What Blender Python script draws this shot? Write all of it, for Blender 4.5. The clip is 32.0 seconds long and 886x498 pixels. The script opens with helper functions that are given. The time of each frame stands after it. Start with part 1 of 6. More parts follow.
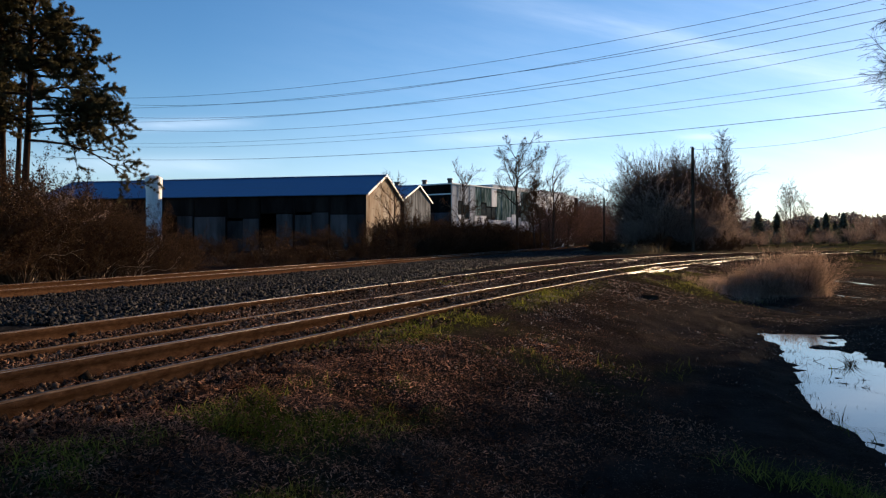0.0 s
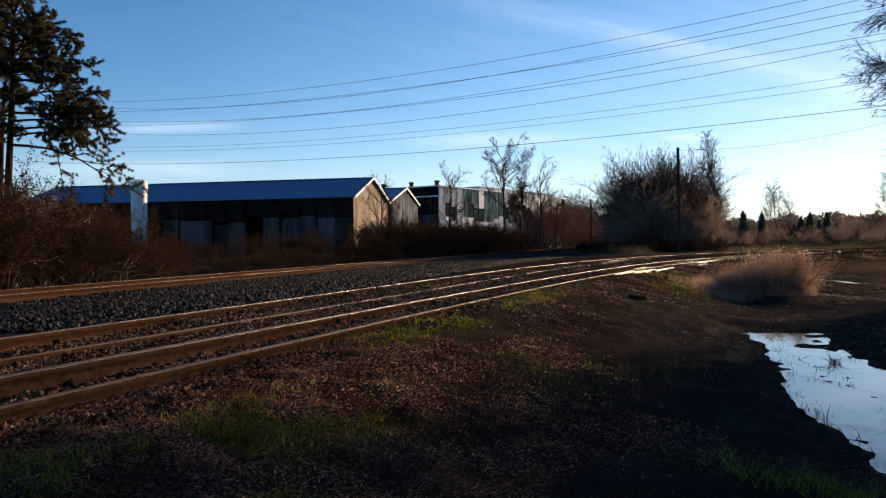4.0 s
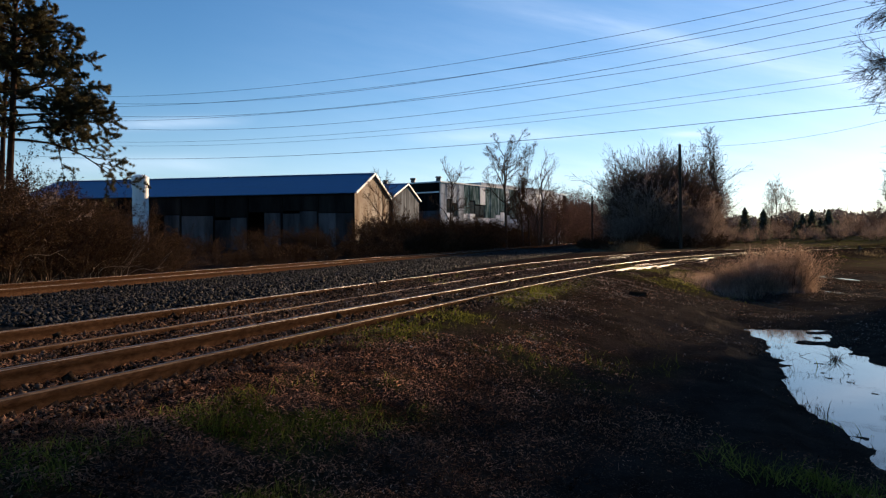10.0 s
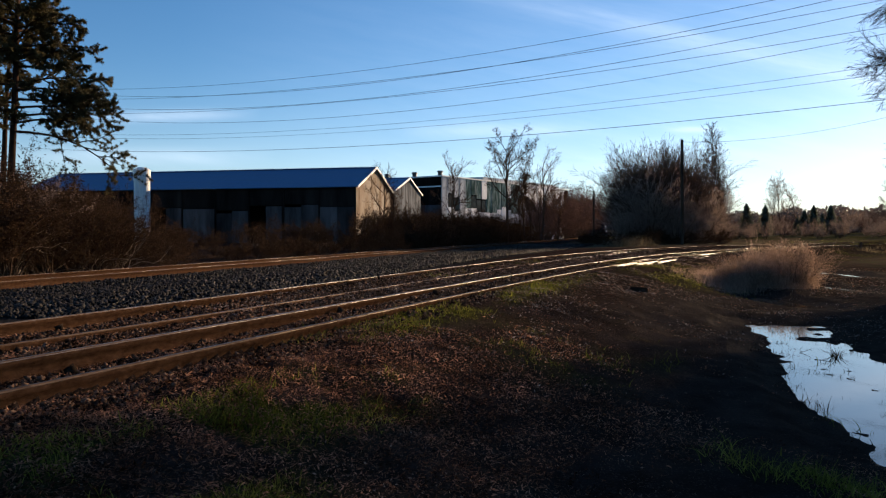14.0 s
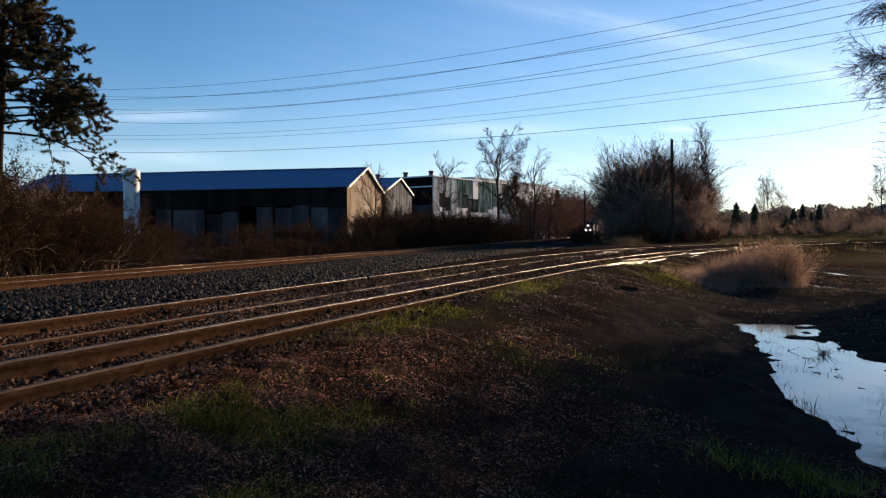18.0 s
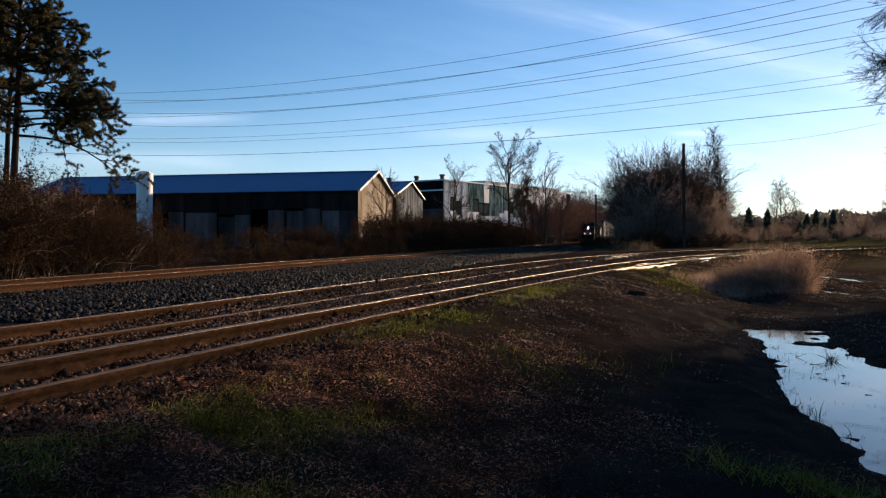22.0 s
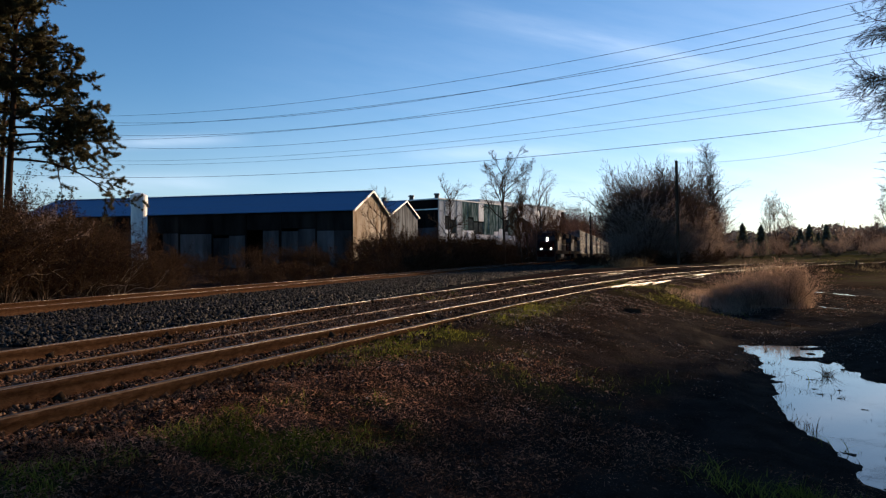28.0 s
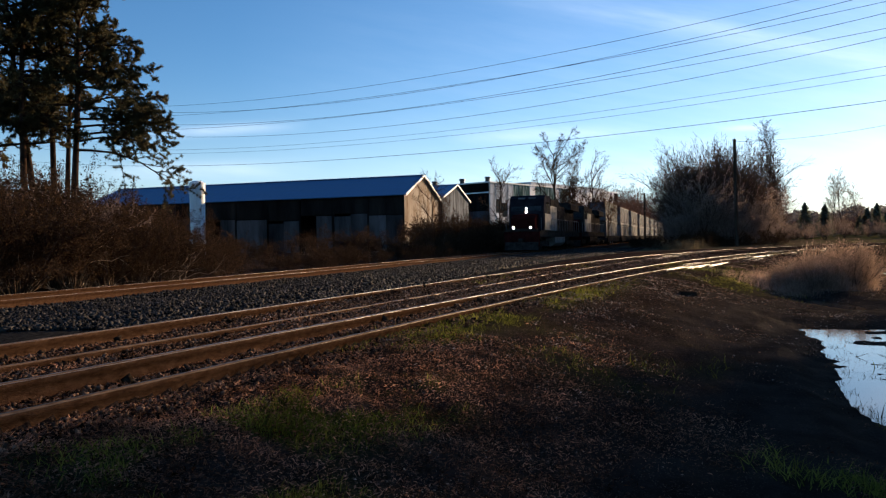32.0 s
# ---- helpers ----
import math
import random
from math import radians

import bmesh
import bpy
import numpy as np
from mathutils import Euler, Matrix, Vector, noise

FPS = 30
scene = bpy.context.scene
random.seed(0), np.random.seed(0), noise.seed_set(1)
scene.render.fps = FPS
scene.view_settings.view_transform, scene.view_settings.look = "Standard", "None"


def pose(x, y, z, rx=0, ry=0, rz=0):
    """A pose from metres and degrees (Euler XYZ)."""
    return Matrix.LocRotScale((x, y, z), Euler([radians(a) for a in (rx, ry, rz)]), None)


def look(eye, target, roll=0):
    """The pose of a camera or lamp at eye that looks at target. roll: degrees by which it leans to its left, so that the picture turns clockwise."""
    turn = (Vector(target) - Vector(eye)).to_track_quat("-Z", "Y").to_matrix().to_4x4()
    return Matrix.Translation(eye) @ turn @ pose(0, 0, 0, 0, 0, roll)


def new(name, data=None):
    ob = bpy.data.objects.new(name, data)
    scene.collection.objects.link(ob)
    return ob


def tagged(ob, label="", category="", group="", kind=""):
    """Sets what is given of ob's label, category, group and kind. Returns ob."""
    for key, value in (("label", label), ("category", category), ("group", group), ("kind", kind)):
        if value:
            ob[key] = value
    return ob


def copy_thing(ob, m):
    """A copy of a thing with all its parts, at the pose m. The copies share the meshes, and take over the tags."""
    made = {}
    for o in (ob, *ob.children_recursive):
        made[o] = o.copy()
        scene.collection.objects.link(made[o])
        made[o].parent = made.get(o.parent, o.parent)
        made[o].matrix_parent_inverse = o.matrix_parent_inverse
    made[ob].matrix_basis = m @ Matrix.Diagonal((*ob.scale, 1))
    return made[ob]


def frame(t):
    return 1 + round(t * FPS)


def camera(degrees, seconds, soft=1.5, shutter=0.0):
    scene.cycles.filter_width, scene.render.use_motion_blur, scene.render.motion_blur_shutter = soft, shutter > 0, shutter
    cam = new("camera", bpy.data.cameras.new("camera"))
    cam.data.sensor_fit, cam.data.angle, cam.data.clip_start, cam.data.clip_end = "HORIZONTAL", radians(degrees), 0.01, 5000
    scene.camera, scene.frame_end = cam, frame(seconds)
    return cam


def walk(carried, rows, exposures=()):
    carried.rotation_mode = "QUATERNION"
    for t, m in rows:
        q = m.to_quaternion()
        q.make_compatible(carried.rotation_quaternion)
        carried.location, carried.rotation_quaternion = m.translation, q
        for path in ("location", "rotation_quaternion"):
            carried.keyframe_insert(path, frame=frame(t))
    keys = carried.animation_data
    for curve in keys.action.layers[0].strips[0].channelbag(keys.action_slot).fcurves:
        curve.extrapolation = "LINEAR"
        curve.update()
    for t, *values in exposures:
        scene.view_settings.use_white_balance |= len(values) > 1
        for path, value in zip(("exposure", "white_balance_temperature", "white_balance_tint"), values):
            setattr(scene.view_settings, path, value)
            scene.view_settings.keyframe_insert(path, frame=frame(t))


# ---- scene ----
SUN_AZ, SUN_EL, SUN, SKY = 43.0, 13.0, 4.8, 0.068
KELVIN, TINT = 5850.0, 9.0

cam = camera(64.0, 32.0, soft=1.25)

# seconds, x, y, z, yaw, pitch, roll
PATH = [
    (0, -0.000, 0.000, 1.500, -0.00, -0.64, -0.00), (0.5, 0.011, -0.008, 1.501, -0.30, -0.72, 0.32), (1, 0.014, -0.005, 1.499, -0.59, -0.38, 0.17),
    (1.5, 0.009, -0.002, 1.502, -0.77, -0.48, 0.11), (2, 0.018, -0.015, 1.499, -0.98, -0.38, 0.07), (2.5, 0.006, 0.001, 1.501, -1.16, -0.71, 0.17),
    (3, 0.012, -0.011, 1.501, -1.05, -0.57, 0.43), (3.5, 0.010, -0.007, 1.506, -0.97, -0.46, 0.53), (5.5, 0.004, 0.007, 1.502, -1.14, -0.56, 0.12),
    (6, 0.011, -0.001, 1.501, -1.06, -0.15, 0.35), (6.5, 0.011, 0.005, 1.499, -0.74, -0.58, 0.58), (7, 0.017, -0.024, 1.503, -0.46, -0.29, 0.47),
    (7.5, 0.011, 0.000, 1.500, -0.74, -0.79, 0.25), (8, 0.009, 0.001, 1.498, -0.35, -0.64, -0.00), (8.5, 0.013, 0.005, 1.501, -0.73, -0.55, 0.13),
    (9, 0.015, -0.007, 1.498, -0.49, -0.42, 0.28), (9.5, 0.015, 0.009, 1.492, -1.10, -0.69, 0.12), (10, 0.014, 0.013, 1.495, -0.90, -0.79, 0.28),
    (10.5, 0.010, -0.001, 1.494, -1.03, -0.80, 0.23), (11, 0.017, -0.001, 1.496, -0.73, -0.95, 0.39), (11.5, 0.013, -0.001, 1.495, -0.89, -1.06, 0.02),
    (12, 0.013, 0.012, 1.493, -1.31, -1.28, -0.18), (12.5, 0.017, 0.009, 1.499, -0.84, -1.21, -0.18), (13, 0.013, 0.005, 1.495, -0.76, -1.16, -0.08),
    (13.5, 0.016, -0.011, 1.497, -0.51, -1.18, 0.07), (14, 0.013, 0.008, 1.497, -0.79, -1.25, -0.02), (14.5, 0.015, 0.002, 1.496, -0.91, -1.18, 0.10),
    (16.5, 0.017, -0.001, 1.498, -1.22, -1.23, -0.04), (17, 0.012, 0.003, 1.497, -1.33, -1.11, -0.13), (17.5, 0.019, 0.013, 1.496, -1.47, -1.14, 0.07),
    (18, 0.041, 0.016, 1.501, -1.48, -1.25, 0.20), (18.5, 0.059, 0.008, 1.506, 0.15, -1.00, 0.25), (19, 0.062, -0.048, 1.508, 1.40, -0.30, 0.74),
    (19.5, 0.045, -0.063, 1.504, 0.39, -1.06, 0.37), (20, 0.049, -0.060, 1.505, -0.61, -1.50, -0.05), (20.5, 0.068, -0.056, 1.508, -0.46, -0.90, 0.10),
    (21, 0.090, -0.050, 1.510, -1.28, -0.77, 0.52), (21.5, 0.102, -0.028, 1.513, -1.22, -0.30, 0.46), (22, 0.093, -0.025, 1.508, -0.59, -0.96, -0.05),
    (22.5, 0.096, -0.018, 1.517, 0.04, -0.50, 0.49), (23, 0.090, -0.051, 1.516, -0.18, 0.79, 0.29), (23.5, 0.094, -0.049, 1.521, -0.42, 0.50, 0.52),
    (24, 0.084, -0.044, 1.513, -0.82, 0.50, 0.47), (24.5, 0.080, -0.026, 1.514, -0.81, -0.56, 0.53), (25, 0.079, -0.026, 1.511, -0.55, -0.83, 1.12),
    (25.5, 0.086, -0.034, 1.511, -0.46, 0.09, 1.12), (27.5, 0.089, -0.034, 1.514, -0.92, 0.56, 0.63), (28, 0.090, -0.050, 1.514, -0.98, 0.56, 0.55),
    (28.5, 0.092, -0.052, 1.513, -1.50, 0.21, 1.04), (29, 0.087, -0.042, 1.513, -1.47, 0.13, 1.12), (29.5, 0.087, -0.038, 1.511, -1.18, -0.21, 1.16),
    (30, 0.087, -0.046, 1.510, -0.41, -0.40, 1.03), (30.5, 0.086, -0.045, 1.515, 0.29, -0.33, 0.92), (31, 0.092, -0.061, 1.516, 1.29, -0.19, 1.11),
    (31.5, 0.088, -0.055, 1.519, 2.13, -0.43, 1.15), (32, 0.093, -0.077, 1.521, 3.16, -0.70, 1.06),
]
walk(cam, [(t, pose(x, y, z, 90 + pitch, roll, yaw)) for t, x, y, z, yaw, pitch, roll in PATH], exposures=[(t, stops, KELVIN, TINT) for t, stops in ((0.0, 1.06), (12.0, 1.00), (20.0, 1.02), (24.0, 0.98), (29.0, 0.95), (30.0, 0.94), (31.0, 1.0), (32.0, 1.16))])

# ---- world and sun ----
world = bpy.data.worlds.new("sky")
scene.world = world
world.use_nodes = True
wn, wl = world.node_tree.nodes, world.node_tree.links
wn.clear()
w_out, w_bg = wn.new("ShaderNodeOutputWorld"), wn.new("ShaderNodeBackground")
sky = wn.new("ShaderNodeTexSky")
sky.sky_type, sky.sun_disc = "NISHITA", False
sky.sun_elevation, sky.sun_rotation = radians(SUN_EL), radians(SUN_AZ)
sky.altitude, sky.air_density, sky.dust_density, sky.ozone_density = 100, 1.0, 0.14, 3.3
w_bg.inputs["Strength"].default_value = SKY
w_tc = wn.new("ShaderNodeTexCoord")


def w_node(kind, **values):
    n = wn.new(kind)
    for key, value in values.items():
        n.inputs[int(key[1:])].default_value = value
    return n


def w_math(op, a, b=None, clamp=False):
    n = wn.new("ShaderNodeMath")
    n.operation, n.use_clamp = op, clamp
    for i, v in enumerate((a, b)):
        if isinstance(v, (int, float)):
            n.inputs[i].default_value = v
        elif v is not None:
            wl.new(v, n.inputs[i])
    return n.outputs[0]


# thin cirrus: a long faint streak and a few small wisps, laid out on a plane high overhead
sep = wn.new("ShaderNodeSeparateXYZ")
wl.new(w_tc.outputs["Generated"], sep.inputs[0])
dep = w_math("MAXIMUM", sep.outputs[1], 0.05)
cu, cv = w_math("DIVIDE", sep.outputs[0], dep), w_math("DIVIDE", sep.outputs[2], dep)


def streak(u0, v0, slope, width, u_lo, u_hi, soft):
    """A soft band along v = v0 + slope (u - u0) between u_lo and u_hi."""
    line = w_math("ADD", w_math("MULTIPLY", w_math("SUBTRACT", cu, u0), slope), v0)
    off = w_math("DIVIDE", w_math("SUBTRACT", cv, line), width)
    bell = w_math("POWER", 2.718, w_math("MULTIPLY", w_math("MULTIPLY", off, off), -1.0))
    a = w_math("DIVIDE", w_math("SUBTRACT", cu, u_lo), soft, True)
    b = w_math("DIVIDE", w_math("SUBTRACT", u_hi, cu), soft, True)
    return w_math("MULTIPLY", bell, w_math("MULTIPLY", a, b))


comb = wn.new("ShaderNodeCombineXYZ")
wl.new(w_math("MULTIPLY", cu, 7.0), comb.inputs[0])
wl.new(w_math("MULTIPLY", w_math("ADD", cv, w_math("MULTIPLY", cu, 0.2)), 46.0), comb.inputs[1])
fib = w_node("ShaderNodeTexNoise", _2=1.0, _3=5.0, _4=0.6)
wl.new(comb.outputs[0], fib.inputs[0])
grain = w_math("ADD", w_math("MULTIPLY", w_math("SUBTRACT", fib.outputs[0], 0.30), 1.3, True), 0.45, True)
veil = w_math("ADD", w_math("MULTIPLY", streak(0.29, 0.290, -0.224, 0.017, -0.02, 1.05, 0.30), 0.23),
              w_math("MULTIPLY", streak(-0.38, 0.164, 0.03, 0.0075, -0.50, -0.24, 0.10), 0.34))
veil = w_math("ADD", veil, w_math("MULTIPLY", streak(-0.40, 0.107, 0.0, 0.012, -0.60, -0.22, 0.12), 0.22))
veil = w_math("ADD", veil, w_math("MULTIPLY", streak(0.13, 0.145, 0.0, 0.009, -0.05, 0.24, 0.10), 0.26))
veil = w_math("ADD", veil, w_math("MULTIPLY", streak(0.375, 0.147, 0.02, 0.004, 0.32, 0.42, 0.04), 0.35))
veil = w_math("ADD", veil, w_math("MULTIPLY", streak(0.30, 0.10, 0.05, 0.030, -0.2, 0.9, 0.4), 0.16))
veil = w_math("ADD", veil, w_math("MULTIPLY", streak(0.6, 0.20, 0.0, 0.18, -0.35, 4.0, 0.9), 0.20))
front = w_math("GREATER_THAN", sep.outputs[1], 0.05)
veil = w_math("ADD", w_math("MULTIPLY", veil, grain), w_math("MULTIPLY", streak(0.0, 0.03, 0.0, 0.11, -3.0, 3.0, 1.0), 0.20))
veil = w_math("MULTIPLY", veil, front, True)
w_mix = wn.new("ShaderNodeMix")
w_mix.data_type = "RGBA"
wl.new(veil, w_mix.inputs["Factor"])
deep = w_node("ShaderNodeHueSaturation", _1=1.10)
wl.new(sky.outputs[0], deep.inputs["Color"])
wl.new(deep.outputs[0], w_mix.inputs["A"])
w_mix.inputs["B"].default_value = (9.5, 9.8, 10.4, 1)
wl.new(w_mix.outputs["Result"], w_bg.inputs[0])
wl.new(w_bg.outputs[0], w_out.inputs[0])

sun = new("sun", bpy.data.lights.new("sun", "SUN"))
sun.data.energy, sun.data.angle, sun.data.color = SUN, radians(0.6), (1.0, 0.66, 0.36)
az, el = radians(SUN_AZ), radians(SUN_EL)
SUN_DIR = Vector((math.sin(az) * math.cos(el), math.cos(az) * math.cos(el), math.sin(el)))
sun.matrix_world = look(SUN_DIR * 300, (0, 0, 0))


# ---- materials ----
def material(name, stops, scale=4.0, rough=0.8, metal=0.0, bump=0.0, bump_scale=30.0, detail=6.0, stretch=(1, 1, 1), spec=0.25, vary=0.0, island=False, glow=None, thin=0.0):
    """Noise-coloured surface: stops are (position, (r, g, b)); vary shifts brightness from thing to thing or blade to blade."""
    m = bpy.data.materials.new(name)
    m.use_nodes = True
    n, l = m.node_tree.nodes, m.node_tree.links
    b = n["Principled BSDF"]
    tc, mp = n.new("ShaderNodeTexCoord"), n.new("ShaderNodeMapping")
    l.new(tc.outputs["Object"], mp.inputs[0])
    mp.inputs["Scale"].default_value = stretch
    nz = n.new("ShaderNodeTexNoise")
    nz.inputs["Scale"].default_value, nz.inputs["Detail"].default_value, nz.inputs["Roughness"].default_value = scale, detail, 0.62
    l.new(mp.outputs[0], nz.inputs["Vector"])
    rp = n.new("ShaderNodeValToRGB")
    e = rp.color_ramp.elements
    while len(e) < len(stops):
        e.new(0.5)
    for el_, (p, c) in zip(e, stops):
        el_.position, el_.color = p, (*c, 1)
    l.new(nz.outputs[0], rp.inputs[0])
    colour = rp.outputs[0]
    if vary:
        src = n.new("ShaderNodeNewGeometry").outputs["Random Per Island"] if island else n.new("ShaderNodeObjectInfo").outputs["Random"]
        mr = n.new("ShaderNodeMapRange")
        mr.inputs["To Min"].default_value, mr.inputs["To Max"].default_value = 1 - vary, 1 + vary
        l.new(src, mr.inputs["Value"])
        hs = n.new("ShaderNodeHueSaturation")
        l.new(mr.outputs[0], hs.inputs["Value"])
        l.new(colour, hs.inputs["Color"])
        colour = hs.outputs[0]
    l.new(colour, b.inputs["Base Color"])
    b.inputs["Metallic"].default_value = metal
    b.inputs["Specular IOR Level"].default_value = spec
    rr = n.new("ShaderNodeMapRange")
    rr.inputs["To Min"].default_value, rr.inputs["To Max"].default_value = max(0.02, rough - 0.12), min(1, rough + 0.12)
    l.new(nz.outputs[0], rr.inputs["Value"])
    l.new(rr.outputs[0], b.inputs["Roughness"])
    if not spec:
        b = n.new("ShaderNodeBsdfDiffuse")
        l.new(colour, b.inputs["Color"])
        l.new(b.outputs[0], n["Material Output"].inputs["Surface"])
    if thin:
        tr, mx = n.new("ShaderNodeBsdfTranslucent"), n.new("ShaderNodeMixShader")
        mx.inputs[0].default_value = thin
        l.new(colour, tr.inputs["Color"])
        l.new(b.outputs[0], mx.inputs[1]), l.new(tr.outputs[0], mx.inputs[2])
        l.new(mx.outputs[0], n["Material Output"].inputs["Surface"])
    if glow:
        b.inputs["Emission Color"].default_value, b.inputs["Emission Strength"].default_value = (*glow[0], 1), glow[1]
    if bump:
        n2, bp = n.new("ShaderNodeTexNoise"), n.new("ShaderNodeBump")
        n2.inputs["Scale"].default_value, n2.inputs["Detail"].default_value = bump_scale, 5
        l.new(mp.outputs[0], n2.inputs["Vector"])
        l.new(n2.outputs[0], bp.inputs["Height"])
        bp.inputs["Strength"].default_value, bp.inputs["Distance"].default_value = bump, 0.02
        l.new(bp.outputs[0], b.inputs["Normal"])
    return m


def two(a, b, lo=0.35, hi=0.68):
    return [(lo, a), (hi, b)]


M_RUST = material("rusty rail steel", [(0.28, (0.026, 0.013, 0.007)), (0.5, (0.056, 0.030, 0.0165)), (0.72, (0.092, 0.052, 0.030))], 22, 0.75, 0, 0.5, 120, stretch=(1, 0.6, 1.4), spec=0)
M_HEAD = material("worn bright rail head", two((0.11, 0.102, 0.096), (0.27, 0.255, 0.24)), 6, 0.42, 0.9, spec=0.5)
M_WORN = material("worn rusty rail edge", two((0.045, 0.035, 0.024), (0.115, 0.092, 0.066)), 6, 0.46, 0.8, spec=0.3)
M_OLDHEAD = material("dull rusty rail head", two((0.10, 0.060, 0.036), (0.20, 0.130, 0.080)), 14, 0.8, 0, spec=0)
M_PLANK = material("wet worn crossing timber", two((0.03, 0.024, 0.019), (0.12, 0.098, 0.080)), 5, 0.5, 0, 0.6, 30, stretch=(2, 1, 1), spec=0.10, vary=0.6)
M_TIE = material("weathered creosote timber", two((0.012, 0.009, 0.0065), (0.042, 0.031, 0.022)), 3, 0.85, 0, 0.5, 40, stretch=(1, 6, 6), spec=0, vary=0.3)
M_STONE = material("grey crushed ballast", two((0.003, 0.0028, 0.0026), (0.040, 0.0365, 0.033)), 6, 0.6, 0, 0.3, 80, spec=0.05, vary=0.97, island=True)
M_GRIT = material("brown stained ballast", two((0.011, 0.0068, 0.0045), (0.125, 0.080, 0.055)), 6, 0.8, spec=0, vary=0.95, island=True)
M_LITTER = material("dead straw and leaf litter", two((0.026, 0.0110, 0.0060), (0.34, 0.185, 0.122)), 2, 0.7, spec=0, vary=0.97, island=True, thin=0.45)
M_CHIP = material("pale grey brown chips", two((0.018, 0.0145, 0.0130), (0.29, 0.245, 0.222)), 2, 0.7, spec=0.1, vary=0.97, island=True, thin=0.25)
M_RUSH = material("dark dead rushes", two((0.012, 0.009, 0.006), (0.05, 0.036, 0.022)), 3, 0.8, spec=0, vary=0.5, island=True)
M_LEAF = material("fallen brown leaves", two((0.05, 0.030, 0.021), (0.27, 0.190, 0.145)), 3, 0.6, spec=0.1, vary=0.8, island=True, thin=0.2)
M_GRASS = material("winter grass", two((0.055, 0.062, 0.009), (0.215, 0.210, 0.042)), 1.2, 0.6, spec=0, vary=0.4, island=True, thin=0.5)
M_WEED = material("rough dry olive weeds", two((0.065, 0.052, 0.032), (0.165, 0.135, 0.082)), 1.5, 0.7, spec=0, vary=0.5, island=True, thin=0.4)
M_DRY = material("dry tan grass", two((0.18, 0.122, 0.094), (0.42, 0.305, 0.235)), 2.5, 0.7, spec=0, vary=0.6, island=True, thin=0.62)
M_BARK = material("grey brown bark", two((0.03, 0.021, 0.015), (0.10, 0.072, 0.052)), 8, 0.9, 0, 0.6, 40, stretch=(1, 1, 0.2), spec=0, vary=0.2)
M_TWIG = material("brown bare twigs", two((0.038, 0.022, 0.013), (0.10, 0.058, 0.034)), 1.2, 0.85, spec=0, vary=0.35)
# Twigs lightened: the haze and glare over the thicket is in the colour.
M_THICKET = material("grey brown twigs lightened for glare", two((0.15, 0.112, 0.094), (0.32, 0.236, 0.196)), 1.2, 0.85, spec=0, vary=0.3)
# Tall branches kept darker than the low twigs: backlight in the colour.
M_SLIM = material("slim thicket branches darkened as backlit", two((0.060, 0.039, 0.029), (0.135, 0.090, 0.066)), 1.2, 0.85, spec=0, vary=0.3)
M_REDLEAF = material("dull red brown leaves on far twigs", two((0.045, 0.027, 0.022), (0.105, 0.066, 0.054)), 0.5, 0.85, spec=0, vary=0.5, island=True, thin=0.4)
# Leaf brown raised to hold the same glare over the low thicket.
M_WARMLEAF = material("brown thicket leaves lightened for glare", two((0.15, 0.113, 0.094), (0.29, 0.222, 0.184)), 0.5, 0.85, spec=0, vary=0.5, island=True, thin=0.55)
# Near-black puts the backlit tree's silhouette into the twig colour.
M_DARKTWIG = material("dark twigs toned for backlight", two((0.012, 0.009, 0.007), (0.04, 0.028, 0.021)), 1.2, 0.85, spec=0)
M_VINE = material("pale vine stems", two((0.26, 0.19, 0.13), (0.48, 0.38, 0.27)), 2, 0.8, vary=0.3)
M_DEADLEAF = material("russet dead leaves", two((0.017, 0.0108, 0.0068), (0.064, 0.041, 0.026)), 0.8, 0.8, spec=0, vary=0.5, island=True, thin=0.25)
M_REDTWIG = material("reddish budding twigs", two((0.070, 0.040, 0.032), (0.15, 0.094, 0.076)), 1.2, 0.85, spec=0, vary=0.3)
M_PINEBARK = material("pine bark", two((0.018, 0.012, 0.009), (0.06, 0.038, 0.027)), 6, 0.9, 0, 0.8, 25, stretch=(1, 1, 0.3), spec=0)
M_NEEDLE = material("pine needles", two((0.030, 0.031, 0.014), (0.110, 0.090, 0.042)), 0.5, 0.6, spec=0.15, vary=0.45, island=True, thin=0.42)
# Greyed and paled: distance haze put into the leaf colour.
M_WOODS = material("far winter woods paled by haze", two((0.10, 0.092, 0.088), (0.19, 0.175, 0.168)), 0.05, 0.9, spec=0, vary=0.3, island=True, thin=0.3)
# Cedar green lightened to hold the haze of its distance.
M_CEDAR = material("cedar foliage paled for haze", two((0.080, 0.090, 0.064), (0.16, 0.17, 0.12)), 1, 0.7, spec=0, vary=0.3, island=True, thin=0.45)
M_WOOD = material("weathered pole timber", two((0.03, 0.022, 0.017), (0.08, 0.06, 0.046)), 4, 0.85, 0, 0.4, 30, stretch=(1, 1, 0.1), spec=0)
M_WIRE = material("black weathered cable", two((0.006, 0.006, 0.007), (0.016, 0.016, 0.018)), 2, 0.7, spec=0.1)


# ---- helpers for things ----
def thing(name, m, label, category, group="", kind=""):
    ob = new(name)
    ob.matrix_world = m
    ob.empty_display_size = 0.3
    return tagged(ob, label, category, group, kind)


def part(name, bm, mat, parent=None, label="", m=None):
    """Link a bmesh (freed) or a mesh as one object under its thing."""
    if isinstance(bm, bmesh.types.BMesh):
        me = bpy.data.meshes.new(name)
        bm.to_mesh(me)
        bm.free()
    else:
        me = bm
    if mat and not me.materials:
        me.materials.append(mat)
    ob = new(name, me)
    if m is not None:
        ob.matrix_basis = m
    if parent:
        ob.parent = parent
    if label:
        ob["label"] = label
    return ob


